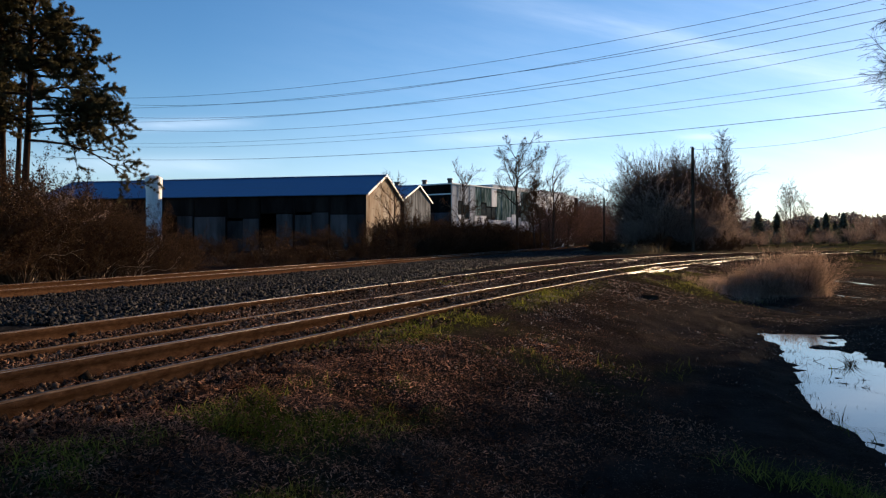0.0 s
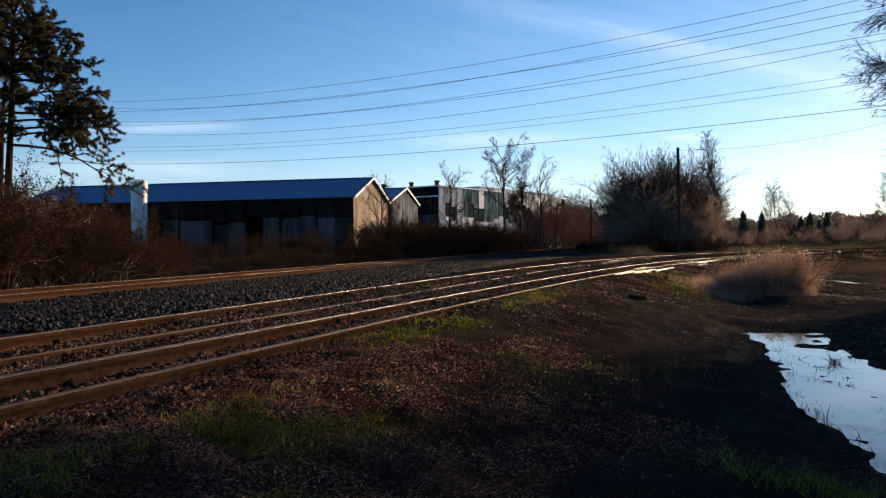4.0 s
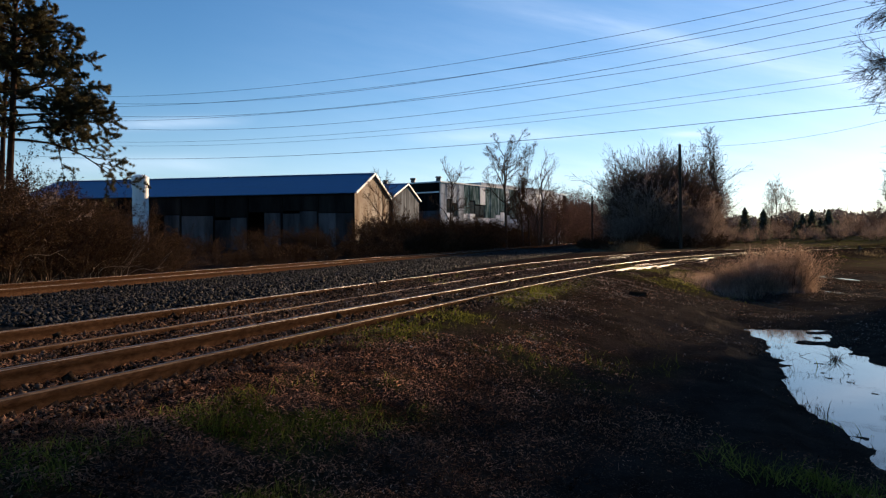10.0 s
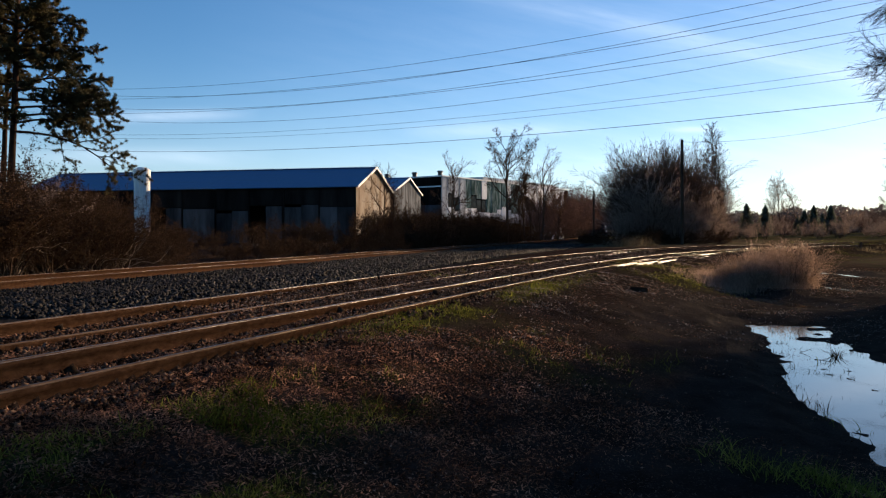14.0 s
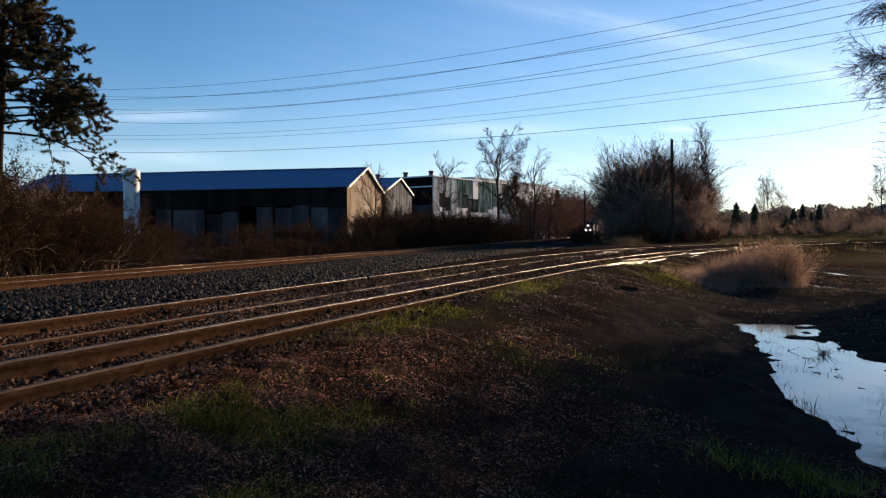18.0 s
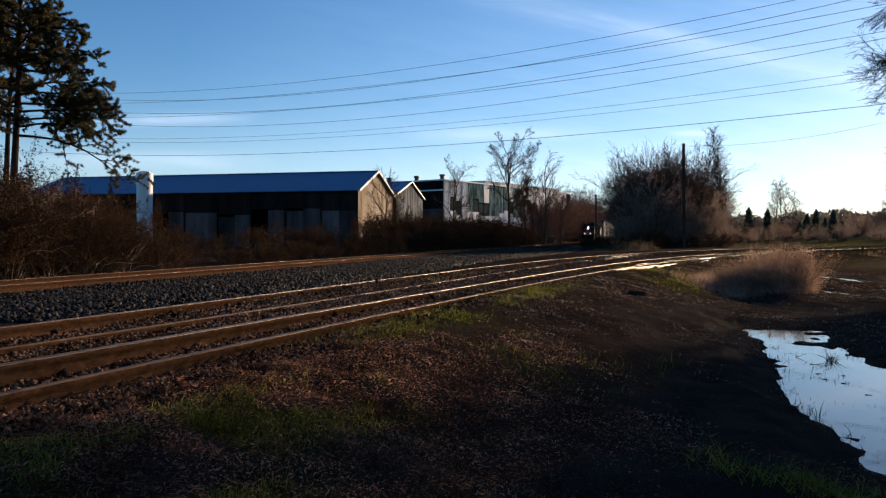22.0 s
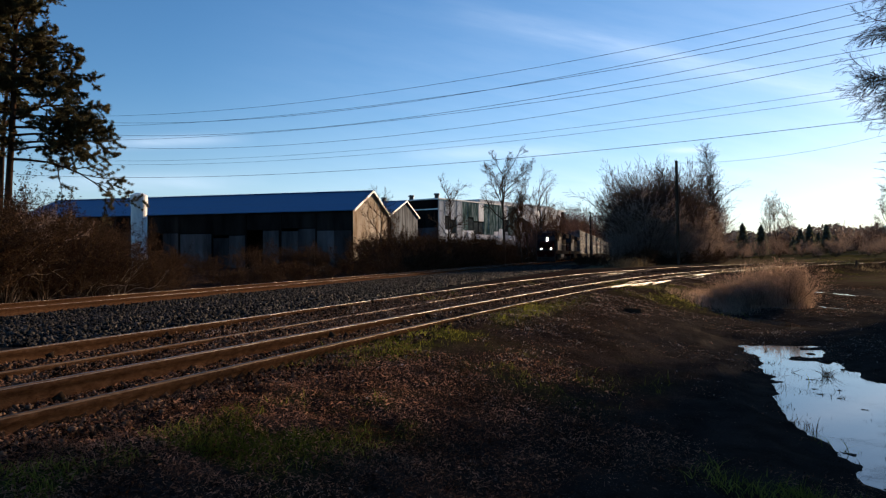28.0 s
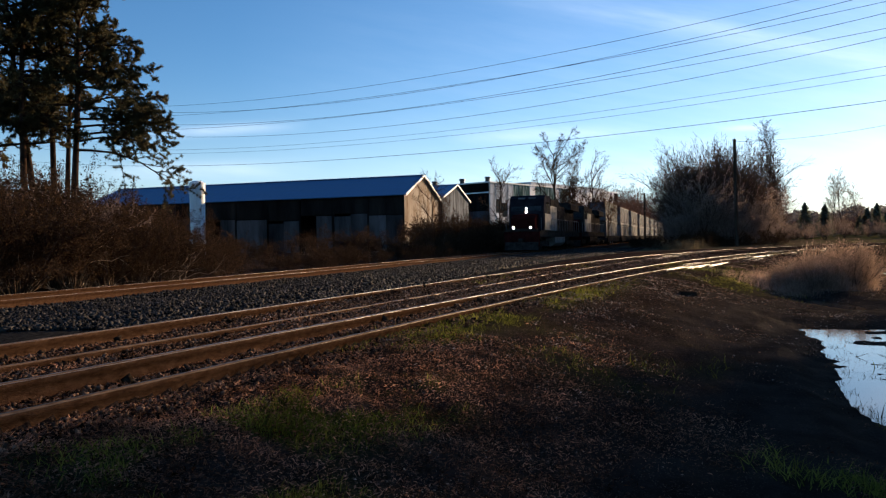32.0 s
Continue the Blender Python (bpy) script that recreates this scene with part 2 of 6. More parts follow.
def box(bm, x0, y0, z0, x1, y1, z1):
    v = [bm.verts.new((x, y, z)) for x in (x0, x1) for y in (y0, y1) for z in (z0, z1)]
    for f in ((0, 1, 3, 2), (4, 6, 7, 5), (0, 4, 5, 1), (2, 3, 7, 6), (0, 2, 6, 4), (1, 5, 7, 3)):
        bm.faces.new([v[i] for i in f])
    return v


def boxes(*dims, bevel=0.0):
    bm = bmesh.new()
    for d in dims:
        box(bm, *d)
    if bevel:
        bmesh.ops.bevel(bm, geom=bm.edges[:], offset=bevel, segments=2, profile=0.6, affect="EDGES")
    return bm


def prism(points, axis, a, b):
    """A flat outline pushed along an axis from a to b. Points are the two other coordinates in order."""
    bm = bmesh.new()
    def put(p, h):
        q = list(p)
        q.insert(axis, h)
        return bm.verts.new(q)
    lo, hi = [put(p, a) for p in points], [put(p, b) for p in points]
    n = len(points)
    bm.faces.new(lo), bm.faces.new(hi[::-1])
    for i in range(n):
        bm.faces.new((lo[i], hi[i], hi[(i + 1) % n], lo[(i + 1) % n]))
    bmesh.ops.recalc_face_normals(bm, faces=bm.faces[:])
    return bm


def drum(bm, p0, p1, r0, r1=None, sides=16, caps=True):
    r1 = r0 if r1 is None else r1
    p0, p1 = Vector(p0), Vector(p1)
    q = (p1 - p0).to_track_quat("Z", "Y")
    ring = [[bm.verts.new(p + q @ Vector((r * math.cos(2 * math.pi * i / sides), r * math.sin(2 * math.pi * i / sides), 0))) for i in range(sides)] for p, r in ((p0, r0), (p1, r1))]
    for i in range(sides):
        j = (i + 1) % sides
        bm.faces.new((ring[0][i], ring[0][j], ring[1][j], ring[1][i]))
    if caps:
        bm.faces.new(ring[0][::-1]), bm.faces.new(ring[1])
    return bm


def raw(name, verts, faces):
    me = bpy.data.meshes.new(name)
    verts, faces = np.asarray(verts, dtype=np.float32), np.asarray(faces, dtype=np.int32)
    k = faces.shape[1]
    me.vertices.add(len(verts))
    me.vertices.foreach_set("co", verts.ravel())
    me.loops.add(faces.size)
    me.loops.foreach_set("vertex_index", faces.ravel())
    me.polygons.add(len(faces))
    me.polygons.foreach_set("loop_start", np.arange(0, faces.size, k, dtype=np.int32))
    me.update(calc_edges=True)
    return me


def vnoise(x, y, seed=0):
    """Smooth value noise on arrays, 0 to 1."""
    xi, yi = np.floor(x).astype(np.int64), np.floor(y).astype(np.int64)
    fx, fy = x - xi, y - yi
    fx, fy = fx * fx * (3 - 2 * fx), fy * fy * (3 - 2 * fy)
    def h(a, b):
        n = (a * 374761393 + b * 668265263 + seed * 974711) & 0x7FFFFFFF
        n = ((n ^ (n >> 13)) * 1274126177) & 0x7FFFFFFF
        return ((n ^ (n >> 16)) & 0xFFFF) / 65535.0
    return (h(xi, yi) * (1 - fx) + h(xi + 1, yi) * fx) * (1 - fy) + (h(xi, yi + 1) * (1 - fx) + h(xi + 1, yi + 1) * fx) * fy


def fbm(x, y, seed=0, octaves=4):
    s, a, t = 0, 1.0, 0
    for i in range(octaves):
        s, t = s + a * vnoise(x * 2 ** i, y * 2 ** i, seed + i), t + a
        a *= 0.5
    return s / t


def step(a, b, x):
    t = np.clip((x - a) / (b - a), 0, 1)
    return t * t * (3 - 2 * t)


# ---- plan: rails and ground ----
RAIL_A = (-6.084, 0.4530, -0.005257, 0.0001679)
RAIL_B = (-5.616, 0.5046, -0.006919, 0.0001701)
RAIL_C = (-4.432, 0.4749, -0.003490, 0.0001734)
RAIL_D = (-3.824, 0.4358, -0.000424, 0.0001157)
SIDING_Z, OLD_Z, MAIN_Z = 0.75, 0.68, 0.50


def rail_x(c, y):
    """x of a siding rail at y; straight on past its curved stretch."""
    y = np.asarray(y, dtype=float)
    yc = np.clip(y, 3.0, 56.0)
    p = c[0] + c[1] * yc + c[2] * yc ** 2 + c[3] * yc ** 3
    return p + (y - yc) * (c[1] + 2 * c[2] * yc + 3 * c[3] * yc ** 2)


def main_x(y):
    return -14.06 + 0.296 * np.asarray(y, dtype=float)


def puddle(x, y):
    """How far inside the water's edge, in metres."""
    wob = (fbm(x * 1.1, y * 1.1, 40) - 0.5) * 0.55 + (fbm(x * 4.2, y * 4.2, 44) - 0.5) * 0.34
    u = x - (3.02 + 0.350 * (y - 5)) - 0.5 * np.clip(4.6 - y, 0, 2)
    v = (11.9 - 0.40 * (x - 5.3) - y) * 0.9
    near = np.minimum(np.minimum(u, v), np.minimum(1.05 + 0.8 * np.clip(8.4 - y, 0, 6) - u, y - 2.6)) + wob
    islet = fbm(x * 4.1 + 7, y * 3.3, 97, 3) - 0.67 - 0.12 * np.clip(near - 0.35, 0, 1) - 0.2 * step(7.0, 6.0, y)
    near = np.where(islet > 0, np.minimum(near, 0.02 - islet * 1.5), near)
    spit = 0.34 - np.hypot((x - 6.3 - 0.9 * (10.0 - y)) / 1.5, (y - 10.05) / 0.36) * 0.34
    near = np.where(spit > 0, np.minimum(near, 0.02 - spit * 0.7), near)
    far = 0.4 - np.hypot((x - 15.05) / 0.34, (y - 27.0) / 3.0) * 0.4 + wob * 0.2
    for px, py, rx, ry in ((11.1, 20.5, 0.26, 1.5), (7.65, 15.6, 0.30, 0.95)):
        far = np.maximum(far, 0.4 - np.hypot((x - px) / rx, (y - py) / ry) * 0.4 + wob * 0.2)
    return np.maximum(near, np.where(far < 0, far * 0.8, far))


def ground_z(x, y, rough=True):
    x, y = np.asarray(x, dtype=float), np.asarray(y, dtype=float)
    s_d = (x - rail_x(RAIL_D, y)) * 0.90
    s_a = (x - rail_x(RAIL_A, y)) * 0.92
    s_m = (x - main_x(y)) * 0.959
    low = 0.07 + 0.18 * step(40, 110, y) + 0.10 * step(14, 40, np.abs(x))
    right = low + (0.585 + 0.05 * step(5.5, 10, y) - low) * (1 - step(0.1, 3.3 + 0.02 * np.clip(y, 0, 60), s_d))
    bench = 0.628 + 0.034 * step(5, 10, y)
    gap = np.maximum(s_m - s_a, 2.0)
    mid = 0.345 + (0.645 + 0.03 * step(5, 10, y) - 0.345) * step(0.05, 0.95, np.clip((s_m - 1.3) / np.maximum(gap - 1.9, 0.5), 0, 1))
    left = 0.10 + 0.245 * (1 - step(1.6, 4.6, -s_m))
    z = np.where(s_d > 0, right, np.where(s_a > -0.6, bench, np.where(s_m > -1.5, mid, left)))
    blend = step(-0.6, -0.1, s_a)
    z = np.where((s_d <= 0) & (s_a > -0.6), 0.645 + 0.03 * step(5, 10, y) + (bench - 0.645 - 0.03 * step(5, 10, y)) * blend, z)
    z = z + 1.5 * step(45, 125, y) * step(0.26, 0.75, x / np.maximum(y, 1.0)) * (1 - step(230, 330, y))
    for c in (RAIL_A, RAIL_C):
        z = z + 0.048 * step(6, 11, y) * (1 - step(40, 50, y)) * np.exp(-((x - rail_x(c, y) - 0.12) / 0.14) ** 2)
    if rough:
        w = np.where(s_d > 0.3, 1.0, 0.35)
        z = z + w * ((fbm(x * 0.9, y * 0.9, 3) - 0.5) * 0.13 + (fbm(x * 4, y * 4, 7, 3) - 0.5) * 0.05)
    wet = puddle(x, y)
    bed = np.minimum(z, np.where(wet > 0, -0.035 - 0.10 * np.clip(wet, 0, 1), -0.035 + 0.10 * (-wet) + 0.12 * wet * wet))
    z = np.where(wet > -1.5, z + (bed - z) * step(1.4, 3.2, s_d), z)
    return z


WATER_Z = -0.03


def shaded_mud(x, y):
    """Low muddy ground between siding bank and puddle, darkened to hold its shade."""
    s_d = (x - rail_x(RAIL_D, y)) * 0.9
    near = step(7, 11, y)
    return step(1.6 - 0.8 * near, 3.6 - 1.3 * near, s_d + 1.2 * (fbm(x * 0.7, y * 0.7, 51) - 0.5)) * (1 - step(13, 20, y))


def build_ground():
    ang = np.radians(np.concatenate([np.arange(-50, 50.01, 0.22), np.arange(54, 307, 5)]))
    rad = np.concatenate([[0.0], 0.5 * 1.0185 ** np.arange(0, 478)])
    a, r = np.meshgrid(ang, rad)
    x, y = r * np.sin(a), r * np.cos(a)
    z = ground_z(x, y)
    z = np.where(r > 260, z * 0 + 0.25 + (z - 0.25) * np.clip(1 - (r - 260) / 100, 0, 1), z)
    n, k = len(rad), len(ang)
    idx = np.arange(n * k).reshape(n, k)
    nxt = np.roll(idx, -1, axis=1)
    faces = np.stack([idx[:-1], idx[1:], nxt[1:], nxt[:-1]], -1).reshape(-1, 4)[:, ::-1]
    me = raw("ground", np.stack([x, y, z], -1).reshape(-1, 3), faces)
    me.polygons.foreach_set("use_smooth", np.ones(len(me.polygons), dtype=bool))
    x, y = x.ravel(), y.ravel()
    s_d, s_a, s_m = (x - rail_x(RAIL_D, y)) * 0.9, (x - rail_x(RAIL_A, y)) * 0.92, (x - main_x(y)) * 0.959
    ballast = ((s_m > -2.3) & (s_a < -0.15) & (s_m < 9)) * (1 - step(60, 75, y) * step(2.0, 3.5, s_m))
    grass = grass_amount(x, y)
    # Puddle margin, plus the low mud with shade in its tone.
    wet = np.maximum(step(-2.2, -0.3, puddle(x, y)), 0.85 * shaded_mud(x, y))
    field = np.maximum(step(24, 40, y) * step(1.5, 6, s_d), step(44, 60, y) * step(3.5, 6, s_m) * (1 - step(-3.0, -1.5, s_a) * (1 - step(1.5, 3.0, s_d))))
    for name, values in (("ballast", ballast), ("grass", grass), ("wet", wet), ("field", field)):
        me.attributes.new(name, "FLOAT", "POINT").data.foreach_set("value", values.astype(np.float32))
    m = bpy.data.materials.new("muddy ground")
    m.use_nodes = True
    nd, l = m.node_tree.nodes, m.node_tree.links
    b = nd["Principled BSDF"]
    tc = nd.new("ShaderNodeTexCoord")

    def nz(scale, detail=6):
        t = nd.new("ShaderNodeTexNoise")
        t.inputs["Scale"].default_value, t.inputs["Detail"].default_value = scale, detail
        l.new(tc.outputs["Object"], t.inputs["Vector"])
        return t.outputs[0]

    def ramp(src, stops):
        t = nd.new("ShaderNodeValToRGB")
        e = t.color_ramp.elements
        while len(e) < len(stops):
            e.new(0.5)
        for el_, (p, c) in zip(e, stops):
            el_.position, el_.color = p, (*c, 1)
        l.new(src, t.inputs[0])
        return t.outputs[0]

    def mix(f, c1, c2):
        t = nd.new("ShaderNodeMix")
        t.data_type = "RGBA"
        l.new(f, t.inputs["Factor"]), l.new(c1, t.inputs["A"]), l.new(c2, t.inputs["B"])
        return t.outputs["Result"]

    def attr(name):
        t = nd.new("ShaderNodeAttribute")
        t.attribute_name = name
        return t.outputs["Fac"]

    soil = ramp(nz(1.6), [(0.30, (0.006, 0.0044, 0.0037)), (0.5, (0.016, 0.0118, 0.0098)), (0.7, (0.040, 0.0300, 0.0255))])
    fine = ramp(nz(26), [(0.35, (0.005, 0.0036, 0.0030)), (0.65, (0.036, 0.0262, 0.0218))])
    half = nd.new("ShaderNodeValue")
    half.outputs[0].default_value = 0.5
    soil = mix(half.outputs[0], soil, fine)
    # Pale specks put the low sun's raking texture into the soil colour.
    speck = ramp(nz(75, 3), [(0.56, (0, 0, 0)), (0.70, (0.75, 0.75, 0.75))])
    lit_grain = ramp(nz(7), [(0.35, (0.05, 0.028, 0.018)), (0.65, (0.19, 0.125, 0.09))])
    soil = mix(speck, soil, lit_grain)
    green = ramp(nz(9), [(0.35, (0.016, 0.017, 0.004)), (0.65, (0.060, 0.064, 0.014))])
    stone = ramp(nz(20), [(0.35, (0.006, 0.006, 0.006)), (0.65, (0.03, 0.029, 0.028))])
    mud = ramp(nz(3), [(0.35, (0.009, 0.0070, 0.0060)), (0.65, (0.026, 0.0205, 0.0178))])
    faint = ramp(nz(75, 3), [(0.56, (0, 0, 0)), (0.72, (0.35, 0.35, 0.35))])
    mud = mix(faint, mud, lit_grain)
    dry_field = ramp(nz(0.5), [(0.35, (0.060, 0.044, 0.028)), (0.52, (0.10, 0.076, 0.048)), (0.68, (0.075, 0.080, 0.034))])
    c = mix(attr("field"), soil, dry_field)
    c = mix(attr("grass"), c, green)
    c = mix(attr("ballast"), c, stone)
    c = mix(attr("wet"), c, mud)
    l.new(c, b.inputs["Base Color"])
    dry, mx = nd.new("ShaderNodeBsdfDiffuse"), nd.new("ShaderNodeMixShader")
    l.new(c, dry.inputs["Color"])
    gloss = nd.new("ShaderNodeMath")
    gloss.operation, gloss.inputs[1].default_value = "MULTIPLY", 0.075
    l.new(attr("wet"), gloss.inputs[0])
    l.new(gloss.outputs[0], mx.inputs[0]), l.new(dry.outputs[0], mx.inputs[1]), l.new(b.outputs[0], mx.inputs[2])
    l.new(mx.outputs[0], nd["Material Output"].inputs["Surface"])
    rr = nd.new("ShaderNodeMapRange")
    rr.inputs["To Min"].default_value, rr.inputs["To Max"].default_value = 0.92, 0.5
    l.new(attr("wet"), rr.inputs["Value"])
    l.new(rr.outputs[0], b.inputs["Roughness"])
    b.inputs["Specular IOR Level"].default_value = 0.03
    bp = nd.new("ShaderNodeBump")
    bp.inputs["Strength"].default_value, bp.inputs["Distance"].default_value = 0.7, 0.03
    l.new(nz(34, 8), bp.inputs["Height"])
    l.new(bp.outputs[0], b.inputs["Normal"]), l.new(bp.outputs[0], dry.inputs["Normal"])
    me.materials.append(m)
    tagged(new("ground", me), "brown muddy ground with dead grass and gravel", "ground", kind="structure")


def grass_amount(x, y):
    """Where green grass grows: patchy strips along the siding, by the puddle and on far ground."""
    s_d = (x - rail_x(RAIL_D, y)) * 0.9
    n = fbm(x * 0.55, y * 0.55, 21)
    n2 = fbm(x * 1.8, y * 1.8, 25)
    clump = step(0.42, 0.55, 0.55 * n + 0.45 * n2)
    strip = 0.8 * np.exp(-((s_d - 0.36) / 0.36) ** 2) * step(5.2, 6.6, y) * (1 - step(10, 17, y))
    strip = np.maximum(strip, 0.6 * np.exp(-((s_d - 1.2) / 0.65) ** 2) * step(16, 18, y) * (1 - step(21.5, 24.5, y)))
    q, p = (x + 0.85) * 0.6 + (y - 4.15) * 0.8, (x + 0.85) * 0.8 - (y - 4.15) * 0.6
    front = 1.2 * np.exp(-(q / 0.95) ** 2 - (p / 0.36) ** 2) + 1.1 * np.exp(-((x + 1.1) / 0.6) ** 2 - ((y - 3.0) / 0.28) ** 2)
    edge = 1.15 * np.exp(-((x - 2.4) / 0.55) ** 2 - ((y - 4.2) / 0.5) ** 2) + 0.5 * np.exp(-((x - 1.2) / 0.8) ** 2 - ((y - 7.0) / 1.0) ** 2)
    right = 1.0 * np.exp(-((x - 6.2) / 1.6) ** 2 - ((y - 18.6) / 2.6) ** 2)
    between = 0.45 * np.exp(-((x - rail_x(RAIL_A, y) - 0.5) / 0.35) ** 2) * step(10, 16, y) * (1 - step(24, 30, y))
    far = 0.75 * step(34, 60, y) * step(5, 12, x - rail_x(RAIL_D, np.minimum(y, 50)))
    bearing = x / np.maximum(y, 1.0)
    beyond = 0.40 * np.exp(-((bearing - 0.60) / 0.05) ** 2) * step(32, 40, y) * (1 - step(70, 90, y)) + 0.45 * np.exp(-((bearing - 0.53) / 0.05) ** 2) * step(55, 65, y) * (1 - step(110, 140, y))
    g = np.maximum.reduce([strip, front, right, between, far, beyond])
    low = 0.42 * shaded_mud(x, y) * step(0.47, 0.60, n) * step(0.40, 0.6, n2) * (1 - step(8, 11, y))
    g = np.maximum.reduce([low, g * clump * 1.15, edge * step(0.36, 0.50, n2), 1.15 * front * step(0.36, 0.50, n2)])
    return np.clip(g * step(-0.1, 0.5, -puddle(x, y) + 0.2), 0, 1)


def build_water():
    x, y = np.meshgrid(np.linspace(1.5, 21, 60), np.linspace(1.5, 35, 90))
    n = x.shape
    idx = np.arange(x.size).reshape(n)
    keep = step(-1.2, -1.0, puddle((x[:-1, :-1] + x[1:, 1:]) / 2, (y[:-1, :-1] + y[1:, 1:]) / 2)) > 0.5
    f = np.stack([idx[:-1, :-1], idx[:-1, 1:], idx[1:, 1:], idx[1:, :-1]], -1)[keep]
    me = raw("puddle_water", np.stack([x, y, np.full(n, WATER_Z)], -1).reshape(-1, 3), f)
    m = material("still muddy water", two((0.018, 0.014, 0.010), (0.03, 0.024, 0.018)), 1.0, 0.05, 0, 0.04, 3.0, spec=0.5)
    for nd in m.node_tree.nodes:
        if nd.type == "MAP_RANGE":
            nd.inputs["To Min"].default_value, nd.inputs["To Max"].default_value = 0.01, 0.04
    me.materials.append(m)
    tagged(new("puddle_water", me), "still puddle water reflecting the sky", "water", kind="structure")


def build_crossing():
    """Worn timber planks laid beside the rails where a track crosses, gappy and uneven."""
    ob = thing("plank_crossing", Matrix(), "worn wet timber planks laid along the siding rails", "level crossing", kind="structure")
    rng = random.Random(23)
    rows = [(c, off + d, y0 + e, y1 + e, dz) for c, off, y0, y1, dz in ((RAIL_A, 0.30, 24.5, 32.0, 0.0), (RAIL_B, -0.28, 25.5, 33.0, 0.0), (RAIL_B, 0.30, 22.5, 30.5, -0.01), (RAIL_C, -0.30, 22.0, 29.5, 0.0), (RAIL_C, 0.28, 20.0, 28.5, -0.02), (RAIL_D, 0.20, 17.0, 28.0, -0.02), (RAIL_D, 0.44, 18.8, 26.0, -0.05)) for d, e in ((-0.05, 0.0), (0.06, 0.9))]
    for c, off, y0, y1, dz in rows:
        y = y0 + rng.uniform(0, 1.5)
        while y < y1:
            n = rng.uniform(0.9, 2.8)
            ys = np.linspace(y, y + n, 5)
            xs = rail_x(c, ys) + off + rng.uniform(-0.02, 0.02) + np.linspace(0, rng.uniform(-0.05, 0.05), 5)
            w, tip, z = rng.uniform(0.008, 0.024), rng.uniform(-0.006, 0.010), SIDING_Z - 0.06 + dz + rng.uniform(-0.045, 0.02)
            v, f = [], []
            for i in range(5):
                sag = rng.uniform(-0.014, 0.014)
                v += [(xs[i] - w, ys[i], z + sag), (xs[i] + w, ys[i], z + sag + tip), (xs[i] + w, ys[i], z - 0.10), (xs[i] - w, ys[i], z - 0.10)]
            for i in range(4):
                for j in range(4):
                    f.append((4 * i + j, 4 * i + (j + 1) % 4, 4 * i + 4 + (j + 1) % 4, 4 * i + 4 + j))
            f += [(0, 1, 2, 3), (19, 18, 17, 16)]
            part("plank", raw("plank", v, f), M_PLANK, ob)
            y += n + rng.uniform(0.1, 1.6)


def rail_profile():
    """Outline across a flat-bottomed rail, its top at 0: (across, up)."""
    return [(-0.075, -0.17), (0.075, -0.17), (0.075, -0.157), (0.014, -0.135), (0.010, -0.055), (0.034, -0.040), (0.036, -0.0034), (0.0348, -0.001), (-0.008, 0.0), (-0.028, 0.0), (-0.036, -0.010), (-0.034, -0.040), (-0.010, -0.055), (-0.014, -0.135), (-0.075, -0.157)]


def rail_mesh(name, xy, z, side, top, crown):
    xy = np.asarray(xy)
    d = np.gradient(xy, axis=0)
    d /= np.linalg.norm(d, axis=1)[:, None]
    nrm = np.stack([d[:, 1], -d[:, 0]], 1)
    prof = np.array(rail_profile())
    k, n = len(prof), len(xy)
    v = np.zeros((n, k, 3))
    v[:, :, 0] = xy[:, None, 0] + nrm[:, None, 0] * prof[None, :, 0]
    v[:, :, 1] = xy[:, None, 1] + nrm[:, None, 1] * prof[None, :, 0]
    v[:, :, 2] = z + prof[None, :, 1]
    idx = np.arange(n * k).reshape(n, k)
    nx = np.roll(idx, -1, axis=1)
    f = np.stack([idx[:-1], nx[:-1], nx[1:], idx[1:]], -1).reshape(-1, 4)
    me = raw(name, v.reshape(-1, 3), f)
    for m in (side, top, crown):
        me.materials.append(m)
    mi = np.tile(np.array([{6: 1, 7: 2, 8: 1}.get(i, 0) for i in range(k)], dtype=np.int32), n - 1)
    me.polygons.foreach_set("material_index", mi)
    return me


def spikes_and_ties(track, pairs, z, y0, y1, pitch, seed):
    rng = random.Random(seed)
    tie = boxes((-1.3, -0.115, -0.17, 1.3, 0.115, 0.0), bevel=0.012)
    me = bpy.data.meshes.new("sleeper")
    tie.to_mesh(me), tie.free()
    me.materials.append(M_TIE)
    y = y0
    while y < y1:
        cx = float(pairs(y))
        slope = (float(pairs(y + 0.5)) - cx) / 0.5
        o = new("sleeper", me)
        o.parent = track
        o.matrix_basis = pose(cx, y, z + rng.uniform(-0.01, 0.012), 0, rng.uniform(-0.6, 0.6), -math.degrees(math.atan(slope)) + rng.uniform(-1.5, 1.5))
        y += pitch / math.sqrt(1 + slope * slope)


